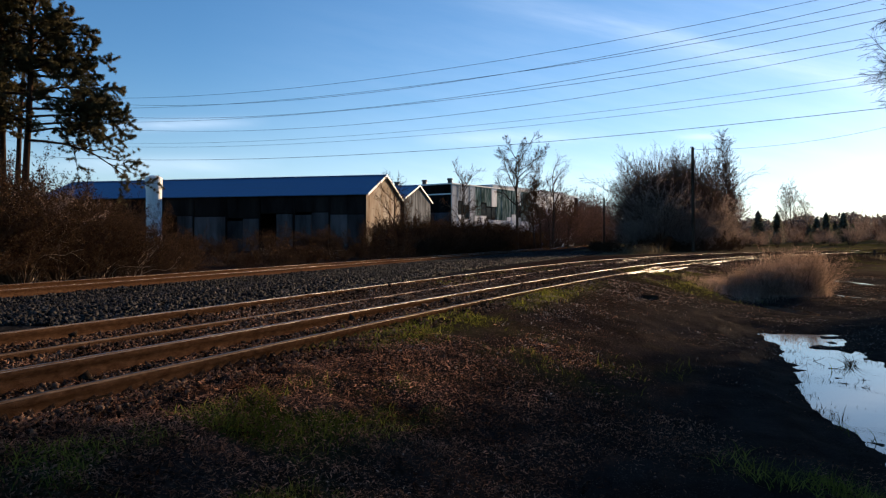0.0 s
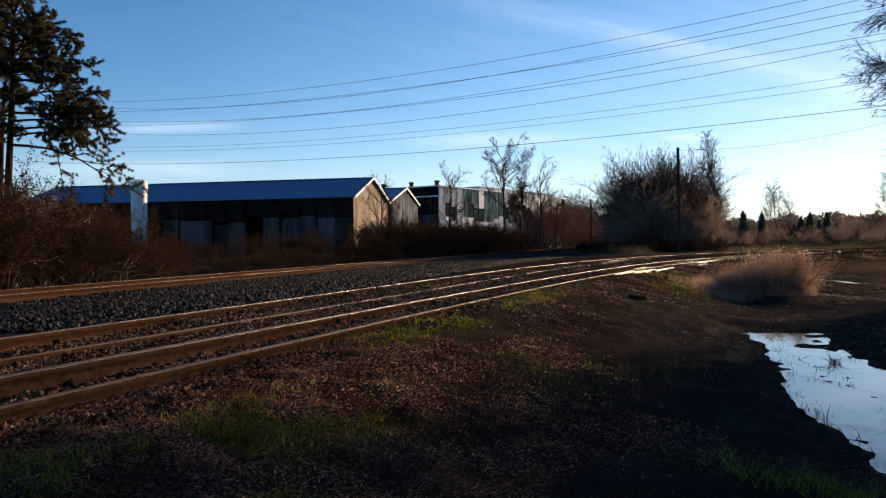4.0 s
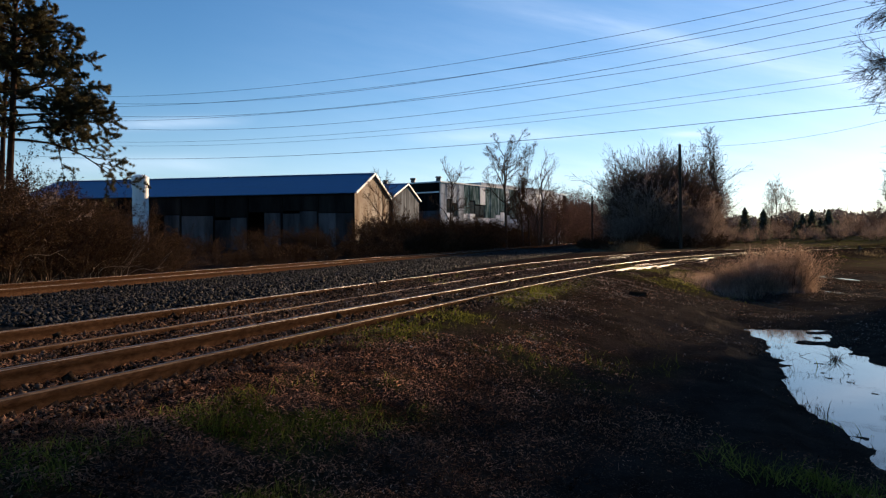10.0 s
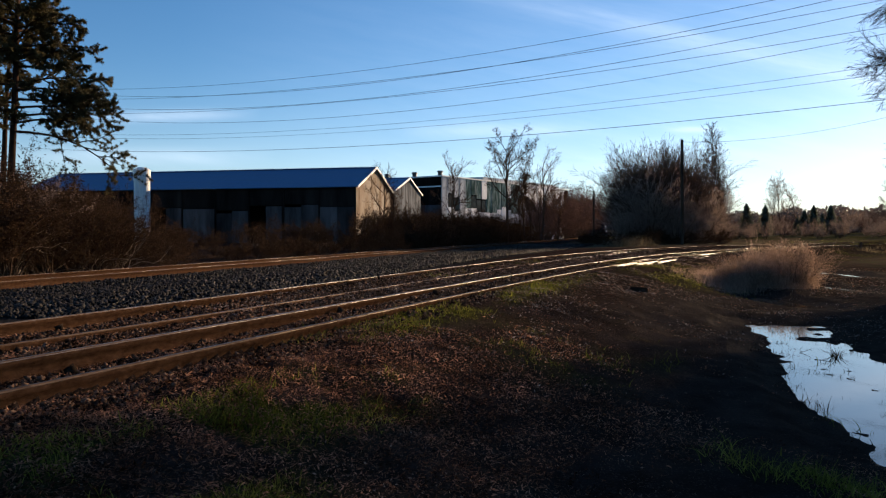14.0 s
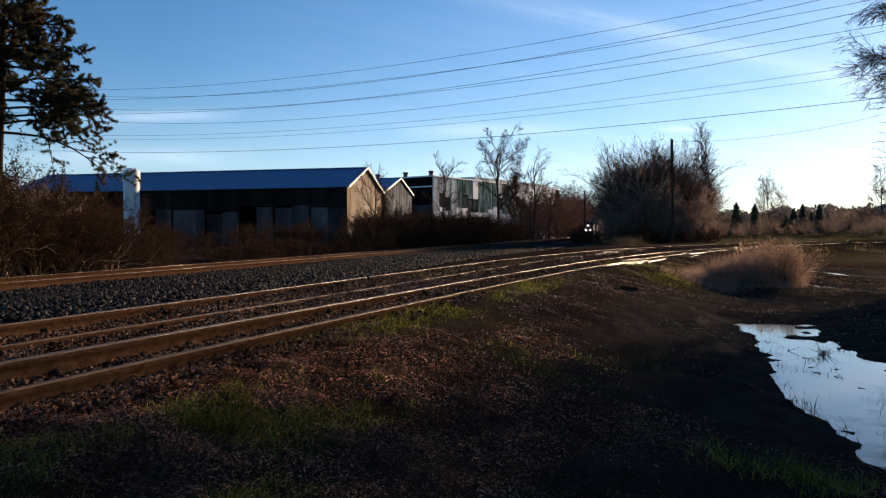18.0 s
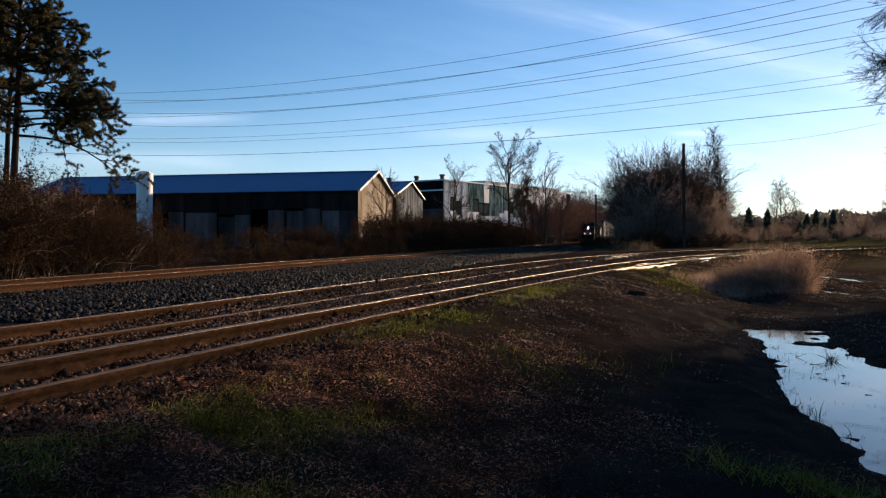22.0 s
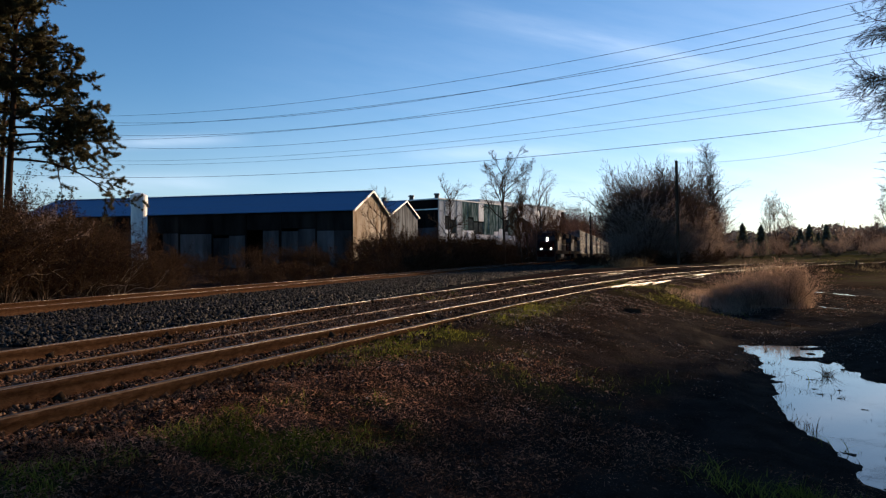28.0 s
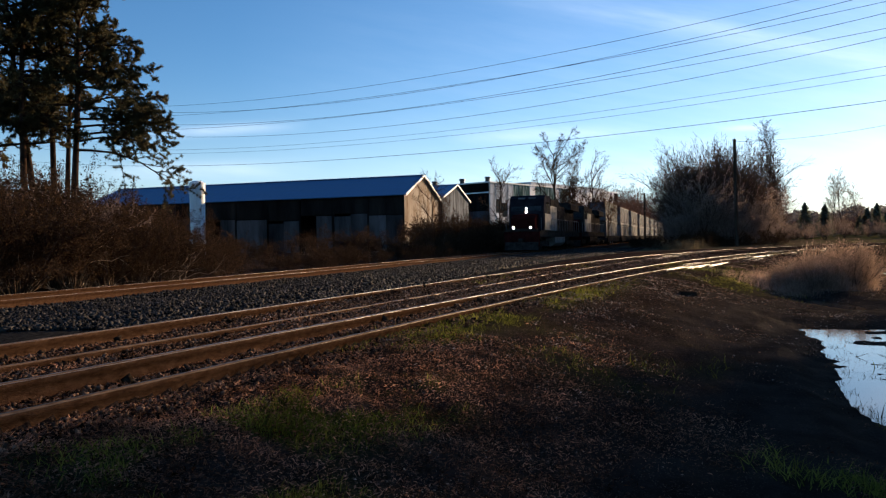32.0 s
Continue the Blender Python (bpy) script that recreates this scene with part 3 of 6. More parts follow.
def build_tracks():
    main = thing("main_track", Matrix(), "rusty steel main track on grey ballast", "railway track", kind="structure")
    ys = np.concatenate([np.arange(-6, 60, 1.0), np.arange(60, 520, 10.0)])
    off = 0.7535 / math.cos(math.atan(0.296))
    for sgn in (-1, 1):
        part("rail", rail_mesh("rail", np.stack([main_x(ys) + sgn * off, ys], 1), MAIN_Z, M_RUST, M_HEAD, M_OLDHEAD), None, main)
    spikes_and_ties(main, main_x, MAIN_Z - 0.165, 4, 95, 0.52, 1)
    sid = thing("siding_track", Matrix(), "rusty siding track with worn bright rail heads", "railway track", kind="structure")
    ys = np.arange(-4, 64, 0.6)
    for c in (RAIL_A, RAIL_C):
        part("rail", rail_mesh("rail", np.stack([rail_x(c, ys), ys], 1), SIDING_Z, M_RUST, M_HEAD, M_OLDHEAD), None, sid)
    old = thing("old_track", Matrix(), "disused track with dull rusty rails half buried in dirt", "railway track", kind="structure")
    for c in (RAIL_B, RAIL_D):
        part("rail", rail_mesh("rail", np.stack([rail_x(c, ys), ys], 1), OLD_Z, M_RUST, M_WORN, M_OLDHEAD), None, old)
    spikes_and_ties(sid, lambda y: (rail_x(RAIL_A, y) + rail_x(RAIL_C, y)) / 2, SIDING_Z - 0.165, 3.5, 40, 0.60, 2)


def scatter_mesh(name, x, y, z, size, rng, mat, shape):
    """Many small copies of one faceted shape, turned and stretched at random, in one mesh."""
    v, f = shape
    n = len(x)
    q = rng.normal(size=(n, 4))
    q /= np.linalg.norm(q, axis=1)[:, None]
    w, a, b, c = q.T
    rot = np.stack([np.stack([1 - 2 * (b * b + c * c), 2 * (a * b - c * w), 2 * (a * c + b * w)], -1), np.stack([2 * (a * b + c * w), 1 - 2 * (a * a + c * c), 2 * (b * c - a * w)], -1), np.stack([2 * (a * c - b * w), 2 * (b * c + a * w), 1 - 2 * (a * a + b * b)], -1)], 1)
    vs = v[None] * rng.uniform(0.4, 1.35, (n, len(v), 1)) * rng.uniform(0.6, 1.3, (n, 1, 3)) * size[:, None, None]
    vs = np.einsum("nij,nkj->nki", rot, vs) + np.stack([x, y, z], -1)[:, None, :]
    fs = f[None] + (np.arange(n) * len(v))[:, None, None]
    me = raw(name, vs.reshape(-1, 3), fs.reshape(-1, f.shape[1]))
    me.materials.append(mat)
    return me


OCTA = (np.array([(1, 0, 0), (-1, 0, 0), (0, 1, 0), (0, -1, 0), (0, 0, 1), (0, 0, -1)], dtype=float), np.array([(0, 2, 4), (2, 1, 4), (1, 3, 4), (3, 0, 4), (2, 0, 5), (1, 2, 5), (3, 1, 5), (0, 3, 5)]))


def blades(name, x, y, z, height, width, lean, rng, mat, segs=2):
    """Curved grass blades: narrow strips that bend over."""
    n = len(x)
    th, ph = rng.uniform(0, 2 * np.pi, n), rng.uniform(0, 2 * np.pi, n)
    rings = []
    for i in range(segs + 1):
        t = i / segs
        out = lean * height * t ** 1.6
        px, py = x + out * np.cos(th), y + out * np.sin(th)
        pz = z + height * t * (1 - 0.35 * np.minimum(lean, 2.4) * t)
        hw = width * (1 - 0.85 * t) / 2
        rings.append(np.stack([px - hw * np.sin(ph), py + hw * np.cos(ph), pz], -1))
        rings.append(np.stack([px + hw * np.sin(ph), py - hw * np.cos(ph), pz], -1))
    v = np.stack(rings, 1)
    k = v.shape[1]
    f = np.concatenate([np.array([[2 * i, 2 * i + 1, 2 * i + 3, 2 * i + 2]]) for i in range(segs)])
    fs = f[None] + (np.arange(n) * k)[:, None, None]
    me = raw(name, v.reshape(-1, 3), fs.reshape(-1, 4))
    me.materials.append(mat)
    return me


def fan_points(n, r0, r1, rng, half=40):
    """Points spread over the ground ahead, denser near."""
    u = rng.uniform(0, 1, n)
    r = r0 * (r1 / r0) ** (u ** 0.75)
    a = np.radians(rng.uniform(-half, half, n))
    return r * np.sin(a), r * np.cos(a)


def build_cover():
    rng = np.random.default_rng(5)
    # grey ballast along the main track
    n = 98000
    y = 7 * (75 / 7) ** rng.uniform(0, 1, n)
    lo, hi = main_x(y) - 2.4, rail_x(RAIL_A, y) - 0.16
    hi = np.minimum(hi, main_x(y) + 9.0)
    x = lo + (hi - lo) * rng.uniform(0, 1, n)
    ok = (np.abs((x - main_x(y)) * 0.959) - 0.7535)
    keep = (np.abs(ok) > 0.09) & ~((ok > 0) & (ok < 0.30) & (x > main_x(y)))
    x, y = x[keep], y[keep]
    size = rng.uniform(0.014, 0.039, len(x)) * (1 + y / 70)
    me = scatter_mesh("ballast_stones", x, y, ground_z(x, y) + size * 0.35, size, rng, M_STONE, OCTA)
    tagged(new("ballast_stones", me), "loose grey crushed stone ballast", "gravel", kind="stuff")
    # brown grit and leaves between the siding rails
    n = 32000
    y = 3 * (40 / 3) ** rng.uniform(0, 1, n)
    x = rail_x(RAIL_A, y) + (rail_x(RAIL_D, y) + 0.45 - rail_x(RAIL_A, y)) * rng.uniform(0, 1, n)
    keep = np.ones(len(x), dtype=bool)
    for c in (RAIL_A, RAIL_B, RAIL_C, RAIL_D):
        keep &= np.abs(x - rail_x(c, y)) > 0.055
    x, y = x[keep], y[keep]
    size = rng.uniform(0.007, 0.021, len(x)) * (1 + y / 30)
    me = scatter_mesh("siding_grit", x, y, ground_z(x, y) + size * 0.3, size, rng, M_GRIT, OCTA)
    tagged(new("siding_grit", me), "brown stained gravel and debris between rails", "gravel", kind="stuff")
    # straw and leaf litter over the dirt
    x, y = fan_points(520000, 2.2, 34, rng)
    s_d = (x - rail_x(RAIL_D, y)) * 0.9
    keep = (s_d > 0.08) & (puddle(x, y) < -0.05) & (fbm(x * 0.8, y * 0.8, 60) + rng.uniform(-0.12, 0.12, len(x)) + 0.25 * (fbm(x * 3, y * 3, 61) - 0.5) > 0.47)
    keep &= rng.uniform(0, 1, len(x)) > np.maximum.reduce([(0.95 - 0.35 * step(6.5, 4.5, y) - 0.25 * step(8.5, 10.0, y)) * shaded_mud(x, y), 0.55 * step(0.9, 2.6, s_d), 0.62 * step(4.6, 3.4, y) * step(0.6, 1.6, s_d)])
    keep |= (s_d < -0.1) & ((x - rail_x(RAIL_A, y)) > 0.1) & (rng.uniform(0, 1, len(x)) < 0.5)
    x, y = x[keep], y[keep]
    chip = rng.uniform(0, 1, len(x)) < 0.62
    cx, cy = x[chip], y[chip]
    pts = np.stack([cx, cy, ground_z(cx, cy) + rng.uniform(0.0, 0.022, len(cx))], -1)
    far_chip = cy + rng.normal(0, 1.2, len(cy)) > 7.8
    me = leaf_mesh("gravel_chips", pts[far_chip], rng.uniform(0.005, 0.013, int(far_chip.sum())) * (1 + cy[far_chip] / 26), rng, M_CHIP, flat=0.6, narrow=0.8)
    tagged(new("gravel_chips", me), "pale grey brown chips strewn over dark dirt", "gravel", kind="stuff")
    pts, cx, cy = pts[~far_chip], cx[~far_chip], cy[~far_chip]
    me = leaf_mesh("leaf_litter", pts, rng.uniform(0.005, 0.013, len(cx)) * (1 + cy / 22), rng, M_LITTER, flat=0.55, narrow=0.6)
    tagged(new("leaf_litter", me), "matted brown leaf litter on dirt", "leaf litter", kind="stuff")
    x, y = x[~chip], y[~chip]
    h = rng.uniform(0.010, 0.028, len(x)) * (1 + y / 18) * np.where(rng.uniform(0, 1, len(x)) < 0.05, 2.0, 1)
    me = blades("dead_grass_litter", x, y, ground_z(x, y), h, rng.uniform(0.003, 0.007, len(x)) * (1 + y / 16), rng.uniform(1.2, 2.4, len(x)), rng, M_LITTER, 1)
    tagged(new("dead_grass_litter", me), "short dead straw lying on dirt", "dead grass", kind="stuff")
    # fallen leaves
    x, y = fan_points(17000, 2.2, 26, rng)
    keep = (puddle(x, y) < -0.1) & ((x - rail_x(RAIL_A, y)) > 0.05) & (fbm(x * 0.7, y * 0.7, 66) + rng.uniform(-0.15, 0.15, len(x)) > 0.45)
    keep &= rng.uniform(0, 1, len(x)) > 0.96 * shaded_mud(x, y)
    for c in (RAIL_A, RAIL_B, RAIL_C, RAIL_D):
        keep &= np.abs(x - rail_x(c, y)) > 0.06
    x, y = x[keep], y[keep]
    pts = np.stack([x, y, ground_z(x, y) + rng.uniform(0.005, 0.035, len(x))], -1)
    me = leaf_mesh("fallen_leaves", pts, 0.0075 * (1 + y / 30), rng, M_LEAF, flat=0.7)
    tagged(new("fallen_leaves", me), "scattered fallen brown leaves on the ground", "leaves", kind="stuff")
    # clods of dirt against the rails
    y = rng.uniform(3.2, 16, 90)
    pick = rng.integers(0, 3, 90)
    x = np.where(pick == 0, rail_x(RAIL_A, y), np.where(pick == 1, rail_x(RAIL_C, y), rail_x(RAIL_D, y))) + rng.uniform(0.05, 0.16, 90)
    size = rng.uniform(0.02, 0.045, 90)
    me = scatter_mesh("dirt_clods", x, y, ground_z(x, y) + size * 0.4, size, rng, M_TIE, OCTA)
    tagged(new("dirt_clods", me), "dark dirt clods lying against the rails", "dirt", kind="stuff")
    # green grass
    x, y = fan_points(430000, 2.2, 75, rng)
    keep = grass_amount(x, y) > rng.uniform(0.15, 1.1, len(x))
    x, y = x[keep], y[keep]
    keep = np.ones(len(x), dtype=bool)
    for c in (RAIL_A, RAIL_B, RAIL_C, RAIL_D):
        keep &= np.abs(x - rail_x(c, y)) > 0.05
    x, y = x[keep], y[keep]
    h = rng.uniform(0.03, 0.085, len(x)) * (1 + y / 60) * np.where((x > 1.5) & (y < 12), 1.7, 1.0)
    me = blades("grass", x, y, ground_z(x, y) - 0.01, h, rng.uniform(0.004, 0.009, len(x)) * (1 + y / 24), rng.uniform(0.2, 1.4, len(x)), rng, M_GRASS)
    tagged(new("grass", me), "short green winter grass in patches", "grass", kind="stuff")
    # rushes standing in the puddle and along its edge
    n = 9000
    x, y = rng.uniform(2.6, 8.5, n), rng.uniform(3.5, 13, n)
    p = puddle(x, y)
    keep = (p > -0.35) & (p < 1.2) & (fbm(x * 3.0, y * 3.0, 95) > 0.60 + 0.10 * np.clip(p, 0, 1))
    x, y = x[keep], y[keep]
    h = rng.uniform(0.015, 0.06, len(x))
    me = blades("puddle_rushes", x, y, np.maximum(ground_z(x, y), WATER_Z - 0.03), h, rng.uniform(0.004, 0.010, len(x)), rng.uniform(0.1, 1.4, len(x)), rng, M_RUSH)
    tagged(new("puddle_rushes", me), "dark dead rushes standing in the puddle", "dead grass", kind="stuff")
    # weeds on the bank between the two tracks
    n = 5000
    u = rng.uniform(0, 1, n)
    x, y = 14.6 + 3.2 * u + 0.5 * rng.normal(size=n), 55 + 4.5 * u + 1.0 * rng.normal(size=n)
    keep = fbm(x * 1.1, y * 1.1, 87) > 0.42
    x, y, u = x[keep], y[keep], u[keep]
    h = rng.uniform(0.2, 1.0, len(x)) * (0.4 + 0.8 * np.sin(np.pi * np.clip(u, 0.05, 0.95)))
    me = blades("bank_weeds", x, y, ground_z(x, y) - 0.02, h, rng.uniform(0.012, 0.03, len(x)), rng.uniform(0.3, 1.6, len(x)), rng, M_WEED, 3)
    tagged(new("bank_weeds", me), "rough olive weeds on the bank between tracks", "weeds", kind="stuff")
    # tall dry grass: tussocks of their own lean and height, ragged at the top
    xs, ys, hs, ls = [], [], [], []
    for i in range(170):
        u, v = rng.uniform(0, 1), rng.uniform(0, 1)
        tx, ty = 7.3 + 3.6 * u + 0.25 * rng.normal(), 17.5 + 1.3 * u + 2.2 * v
        if tx / ty > 0.532 or (ty < 18.4 and tx / ty > 0.495) or tx < float(rail_x(RAIL_D, ty)) + 1.2:
            continue
        top = (0.30 + 0.95 * float(step(0.0, 0.62, u)) * (0.75 + 0.25 * v)) * rng.uniform(0.5, 1.12)
        k = int(rng.uniform(30, 110))
        th, r = rng.uniform(0, 6.283, k), 0.24 * np.sqrt(rng.uniform(0, 1, k))
        xs.append(tx + r * np.cos(th)), ys.append(ty + r * np.sin(th))
        hs.append(top * rng.uniform(0.35, 1.15, k) * np.where(rng.uniform(0, 1, k) < 0.06, 1.3, 1)), ls.append(rng.uniform(0.1, 1.0 + 0.8 * rng.uniform(), k))
    m = 5000
    u = rng.uniform(0, 1, m)
    sx, sy = 6.9 + 3.9 * u + 0.4 * rng.normal(size=m), 16.9 + 1.3 * u + 2.8 * rng.uniform(0, 1, m)
    ok = (sx > rail_x(RAIL_D, sy) + 1.0) & (sx / sy < 0.55) & (puddle(sx, sy) < 0)
    xs.append(sx[ok]), ys.append(sy[ok]), hs.append(rng.uniform(0.05, 0.34, int(ok.sum()))), ls.append(rng.uniform(0.3, 1.6, int(ok.sum())))
    x, y, h, lean = (np.concatenate(q) for q in (xs, ys, hs, ls))
    me = blades("tall_dry_grass", x, y, ground_z(x, y) - 0.02, h, rng.uniform(0.005, 0.011, len(x)), lean, rng, M_DRY, 3)
    tagged(new("tall_dry_grass", me), "tall ragged clump of dry tan grass beside puddle", "dry grass", kind="stuff")
    # dry and olive grass on the far bank
    n = 60000
    y = 44 * (125 / 44) ** rng.uniform(0, 1, n)
    x = y * rng.uniform(0.36, 0.80, n)
    keep = (fbm(x * 0.30, y * 0.30, 71) + rng.uniform(-0.1, 0.1, n) > 0.44) & (x > rail_x(RAIL_D, y) + 1.5)
    x, y = x[keep], y[keep]
    h = rng.uniform(0.08, 0.42, len(x)) * (0.4 + 1.2 * fbm(x * 0.5, y * 0.5, 73))
    me = blades("bank_grass", x, y, ground_z(x, y) - 0.02, h, rng.uniform(0.02, 0.05, len(x)), rng.uniform(0.2, 1.3, len(x)), rng, M_WEED, 2)
    tagged(new("bank_grass", me), "rough dry olive grass on the far bank", "grass", kind="stuff")

# ---- plants ----
def grow(rng, p, d, length, radius, level, spec, out):
    """Follow one branch in short straight runs and sprout its side branches. out collects (start, end, radius, radius, level)."""
    segs, jitter, up, kids, angle, ratio, first = spec[level]
    step_len = length / segs
    pts = [p.copy()]
    for i in range(segs):
        d = (d + Vector((rng.gauss(0, jitter), rng.gauss(0, jitter), rng.gauss(0, jitter) + up))).normalized()
        q = p + d * step_len
        r0, r1 = radius * (1 - 0.8 * i / segs), radius * (1 - 0.8 * (i + 1) / segs)
        out.append((*p, *q, r0, r1, level))
        p = q
        pts.append(p.copy())
    if level + 1 < len(spec):
        n = max(1, round(kids * rng.uniform(0.75, 1.25)))
        for k in range(n):
            t = first + (1 - first) * (k + rng.random()) / n
            i = min(int(t * segs), segs - 1)
            base = pts[i].lerp(pts[i + 1], t * segs - i)
            along = (pts[i + 1] - pts[i]).normalized()
            side = along.orthogonal().normalized()
            side.rotate(Matrix.Rotation(rng.uniform(0, 6.283), 3, along))
            a = radians(angle * rng.uniform(0.7, 1.3))
            grow(rng, base, along * math.cos(a) + side * math.sin(a), length * ratio * rng.uniform(0.7, 1.2) * (1.15 - 0.5 * t), radius * max(0.3, 0.62 * (1 - 0.6 * t)), level + 1, spec, out)


def tubes(name, segs, sides, mat):
    s = np.array(segs)
    p0, p1, r0, r1 = s[:, 0:3], s[:, 3:6], s[:, 6], s[:, 7]
    d = p1 - p0
    d /= np.maximum(np.linalg.norm(d, axis=1), 1e-6)[:, None]
    ref = np.where(np.abs(d[:, 2:3]) > 0.9, np.array([[1.0, 0, 0]]), np.array([[0, 0, 1.0]]))
    u = np.cross(d, ref)
    u /= np.linalg.norm(u, axis=1)[:, None]
    w = np.cross(d, u)
    ang = np.arange(sides) * 2 * np.pi / sides
    ring = u[:, None] * np.cos(ang)[None, :, None] + w[:, None] * np.sin(ang)[None, :, None]
    v = np.concatenate([p0[:, None] + ring * r0[:, None, None], p1[:, None] + ring * r1[:, None, None]], 1)
    f = np.array([[i, (i + 1) % sides, sides + (i + 1) % sides, sides + i] for i in range(sides)])
    fs = f[None] + (np.arange(len(s)) * 2 * sides)[:, None, None]
    me = raw(name, v.reshape(-1, 3), fs.reshape(-1, 4))
    if mat:
        me.materials.append(mat)
    return me


def leaf_mesh(name, pts, size, rng, mat, flat=1.0, narrow=1.0):
    """Small folded leaves, two triangles each; flat below 1 lays them down."""
    n = len(pts)
    a, b = rng.normal(size=(n, 3)) * (1, 1, flat), rng.normal(size=(n, 3)) * (1, 1, flat)
    a /= np.linalg.norm(a, axis=1)[:, None]
    b -= a * (a * b).sum(1)[:, None]
    b /= np.linalg.norm(b, axis=1)[:, None]
    c = np.cross(a, b)
    s = (size * rng.uniform(0.6, 1.4, n)).reshape(-1, 1)
    v = np.stack([pts - a * s, pts + b * s * 0.5 * narrow + c * s * 0.2, pts + a * s, pts - b * s * 0.5 * narrow + c * s * 0.2], 1)
    f = np.array([[0, 1, 2], [0, 2, 3]])
    fs = f[None] + (np.arange(n) * 4)[:, None, None]
    me = raw(name, v.reshape(-1, 3), fs.reshape(-1, 3))
    me.materials.append(mat)
    return me


def ends_of(segs, level, per, spread, rng):
    s = np.array([g for g in segs if g[8] >= level])
    t = rng.uniform(0, 1, (len(s), per, 1))
    p = s[:, None, 0:3] * (1 - t) + s[:, None, 3:6] * t + rng.normal(0, spread, (len(s), per, 3))
    return p.reshape(-1, 3)


STRAIGHT = [(6, 0.055, 0.015, 10, 27, 0.46, 0.28), (4, 0.07, 0.03, 8, 29, 0.50, 0.18), (3, 0.08, 0.02, 2, 30, 0.55, 0.3), (2, 0.08, 0.0, 0, 0, 0, 0)]
BUSHY = [(5, 0.13, 0.03, 7, 36, 0.48, 0.2), (3, 0.2, 0.05, 4, 38, 0.5, 0.25), (2, 0.25, 0.03, 0, 0, 0, 0)]


def bush_proto(name, seed, height, width, stems, mat, label, leaves=0, leaf_mat=None, vines=False, leaf=0.035, twig=0.012, deep=False):
    """A multi-stemmed bare bush about 1 high by its scale: stems, twigs and a scatter of leaves."""
    rng, nrng = random.Random(seed), np.random.default_rng(seed)
    ob = thing(name, Matrix(), label, "bush")
    out = []
    for i in range(stems):
        a, lean = rng.uniform(0, 6.283), rng.uniform(0.1, 1.0) ** 0.8
        d = Vector((math.cos(a) * lean * width, math.sin(a) * lean * width, 1)).normalized()
        grow(rng, Vector((math.cos(a) * 0.25 * width * rng.random(), math.sin(a) * 0.25 * width * rng.random(), 0)), d, height * rng.uniform(0.65, 1.05), twig * 2.0, 0, STRAIGHT if deep else BUSHY, out)
    stem = [s for s in out if s[8] == 0]
    fine = [(*s[:6], max(s[6], twig * 0.35), max(s[7], twig * 0.25), s[8]) for s in out if s[8] > 0]
    part("stem_crown", tubes("stem_crown", stem, 4, M_BARK), None, ob)["kind"] = "stuff"
    part("twig_crown", tubes("twig_crown", fine, 3, mat), None, ob)["kind"] = "stuff"
    if leaves:
        pts = ends_of(out, 1, leaves, 0.06, nrng)
        part("foliage", leaf_mesh("foliage", pts, leaf, nrng, leaf_mat), None, ob)["kind"] = "stuff"
    if vines:
        v = []
        for i in range(9):
            a = rng.uniform(0, 6.283)
            grow(rng, Vector((math.cos(a) * width * 0.4, math.sin(a) * width * 0.4, 0.1)), Vector((math.cos(a) * 0.5, math.sin(a) * 0.5, 1)), height * rng.uniform(0.5, 0.9), 0.014, 0, [(9, 0.35, -0.06, 2, 50, 0.4, 0.3), (4, 0.3, 0, 0, 0, 0, 0)], v)
        part("vine_tangle", tubes("vine_tangle", v, 3, M_VINE), None, ob)["kind"] = "stuff"
    return ob


def put(proto, x, y, s=1.0, rz=0.0, label="", sz=None, dz=-0.05):
    o = copy_thing(proto, pose(x, y, float(ground_z(x, y, False)) + dz, 0, 0, rz))
    o.scale = (s, s, sz or s)
    if label:
        o["label"] = label
    return o


def drop(proto):
    for o in (*proto.children_recursive, proto):
        bpy.data.objects.remove(o)


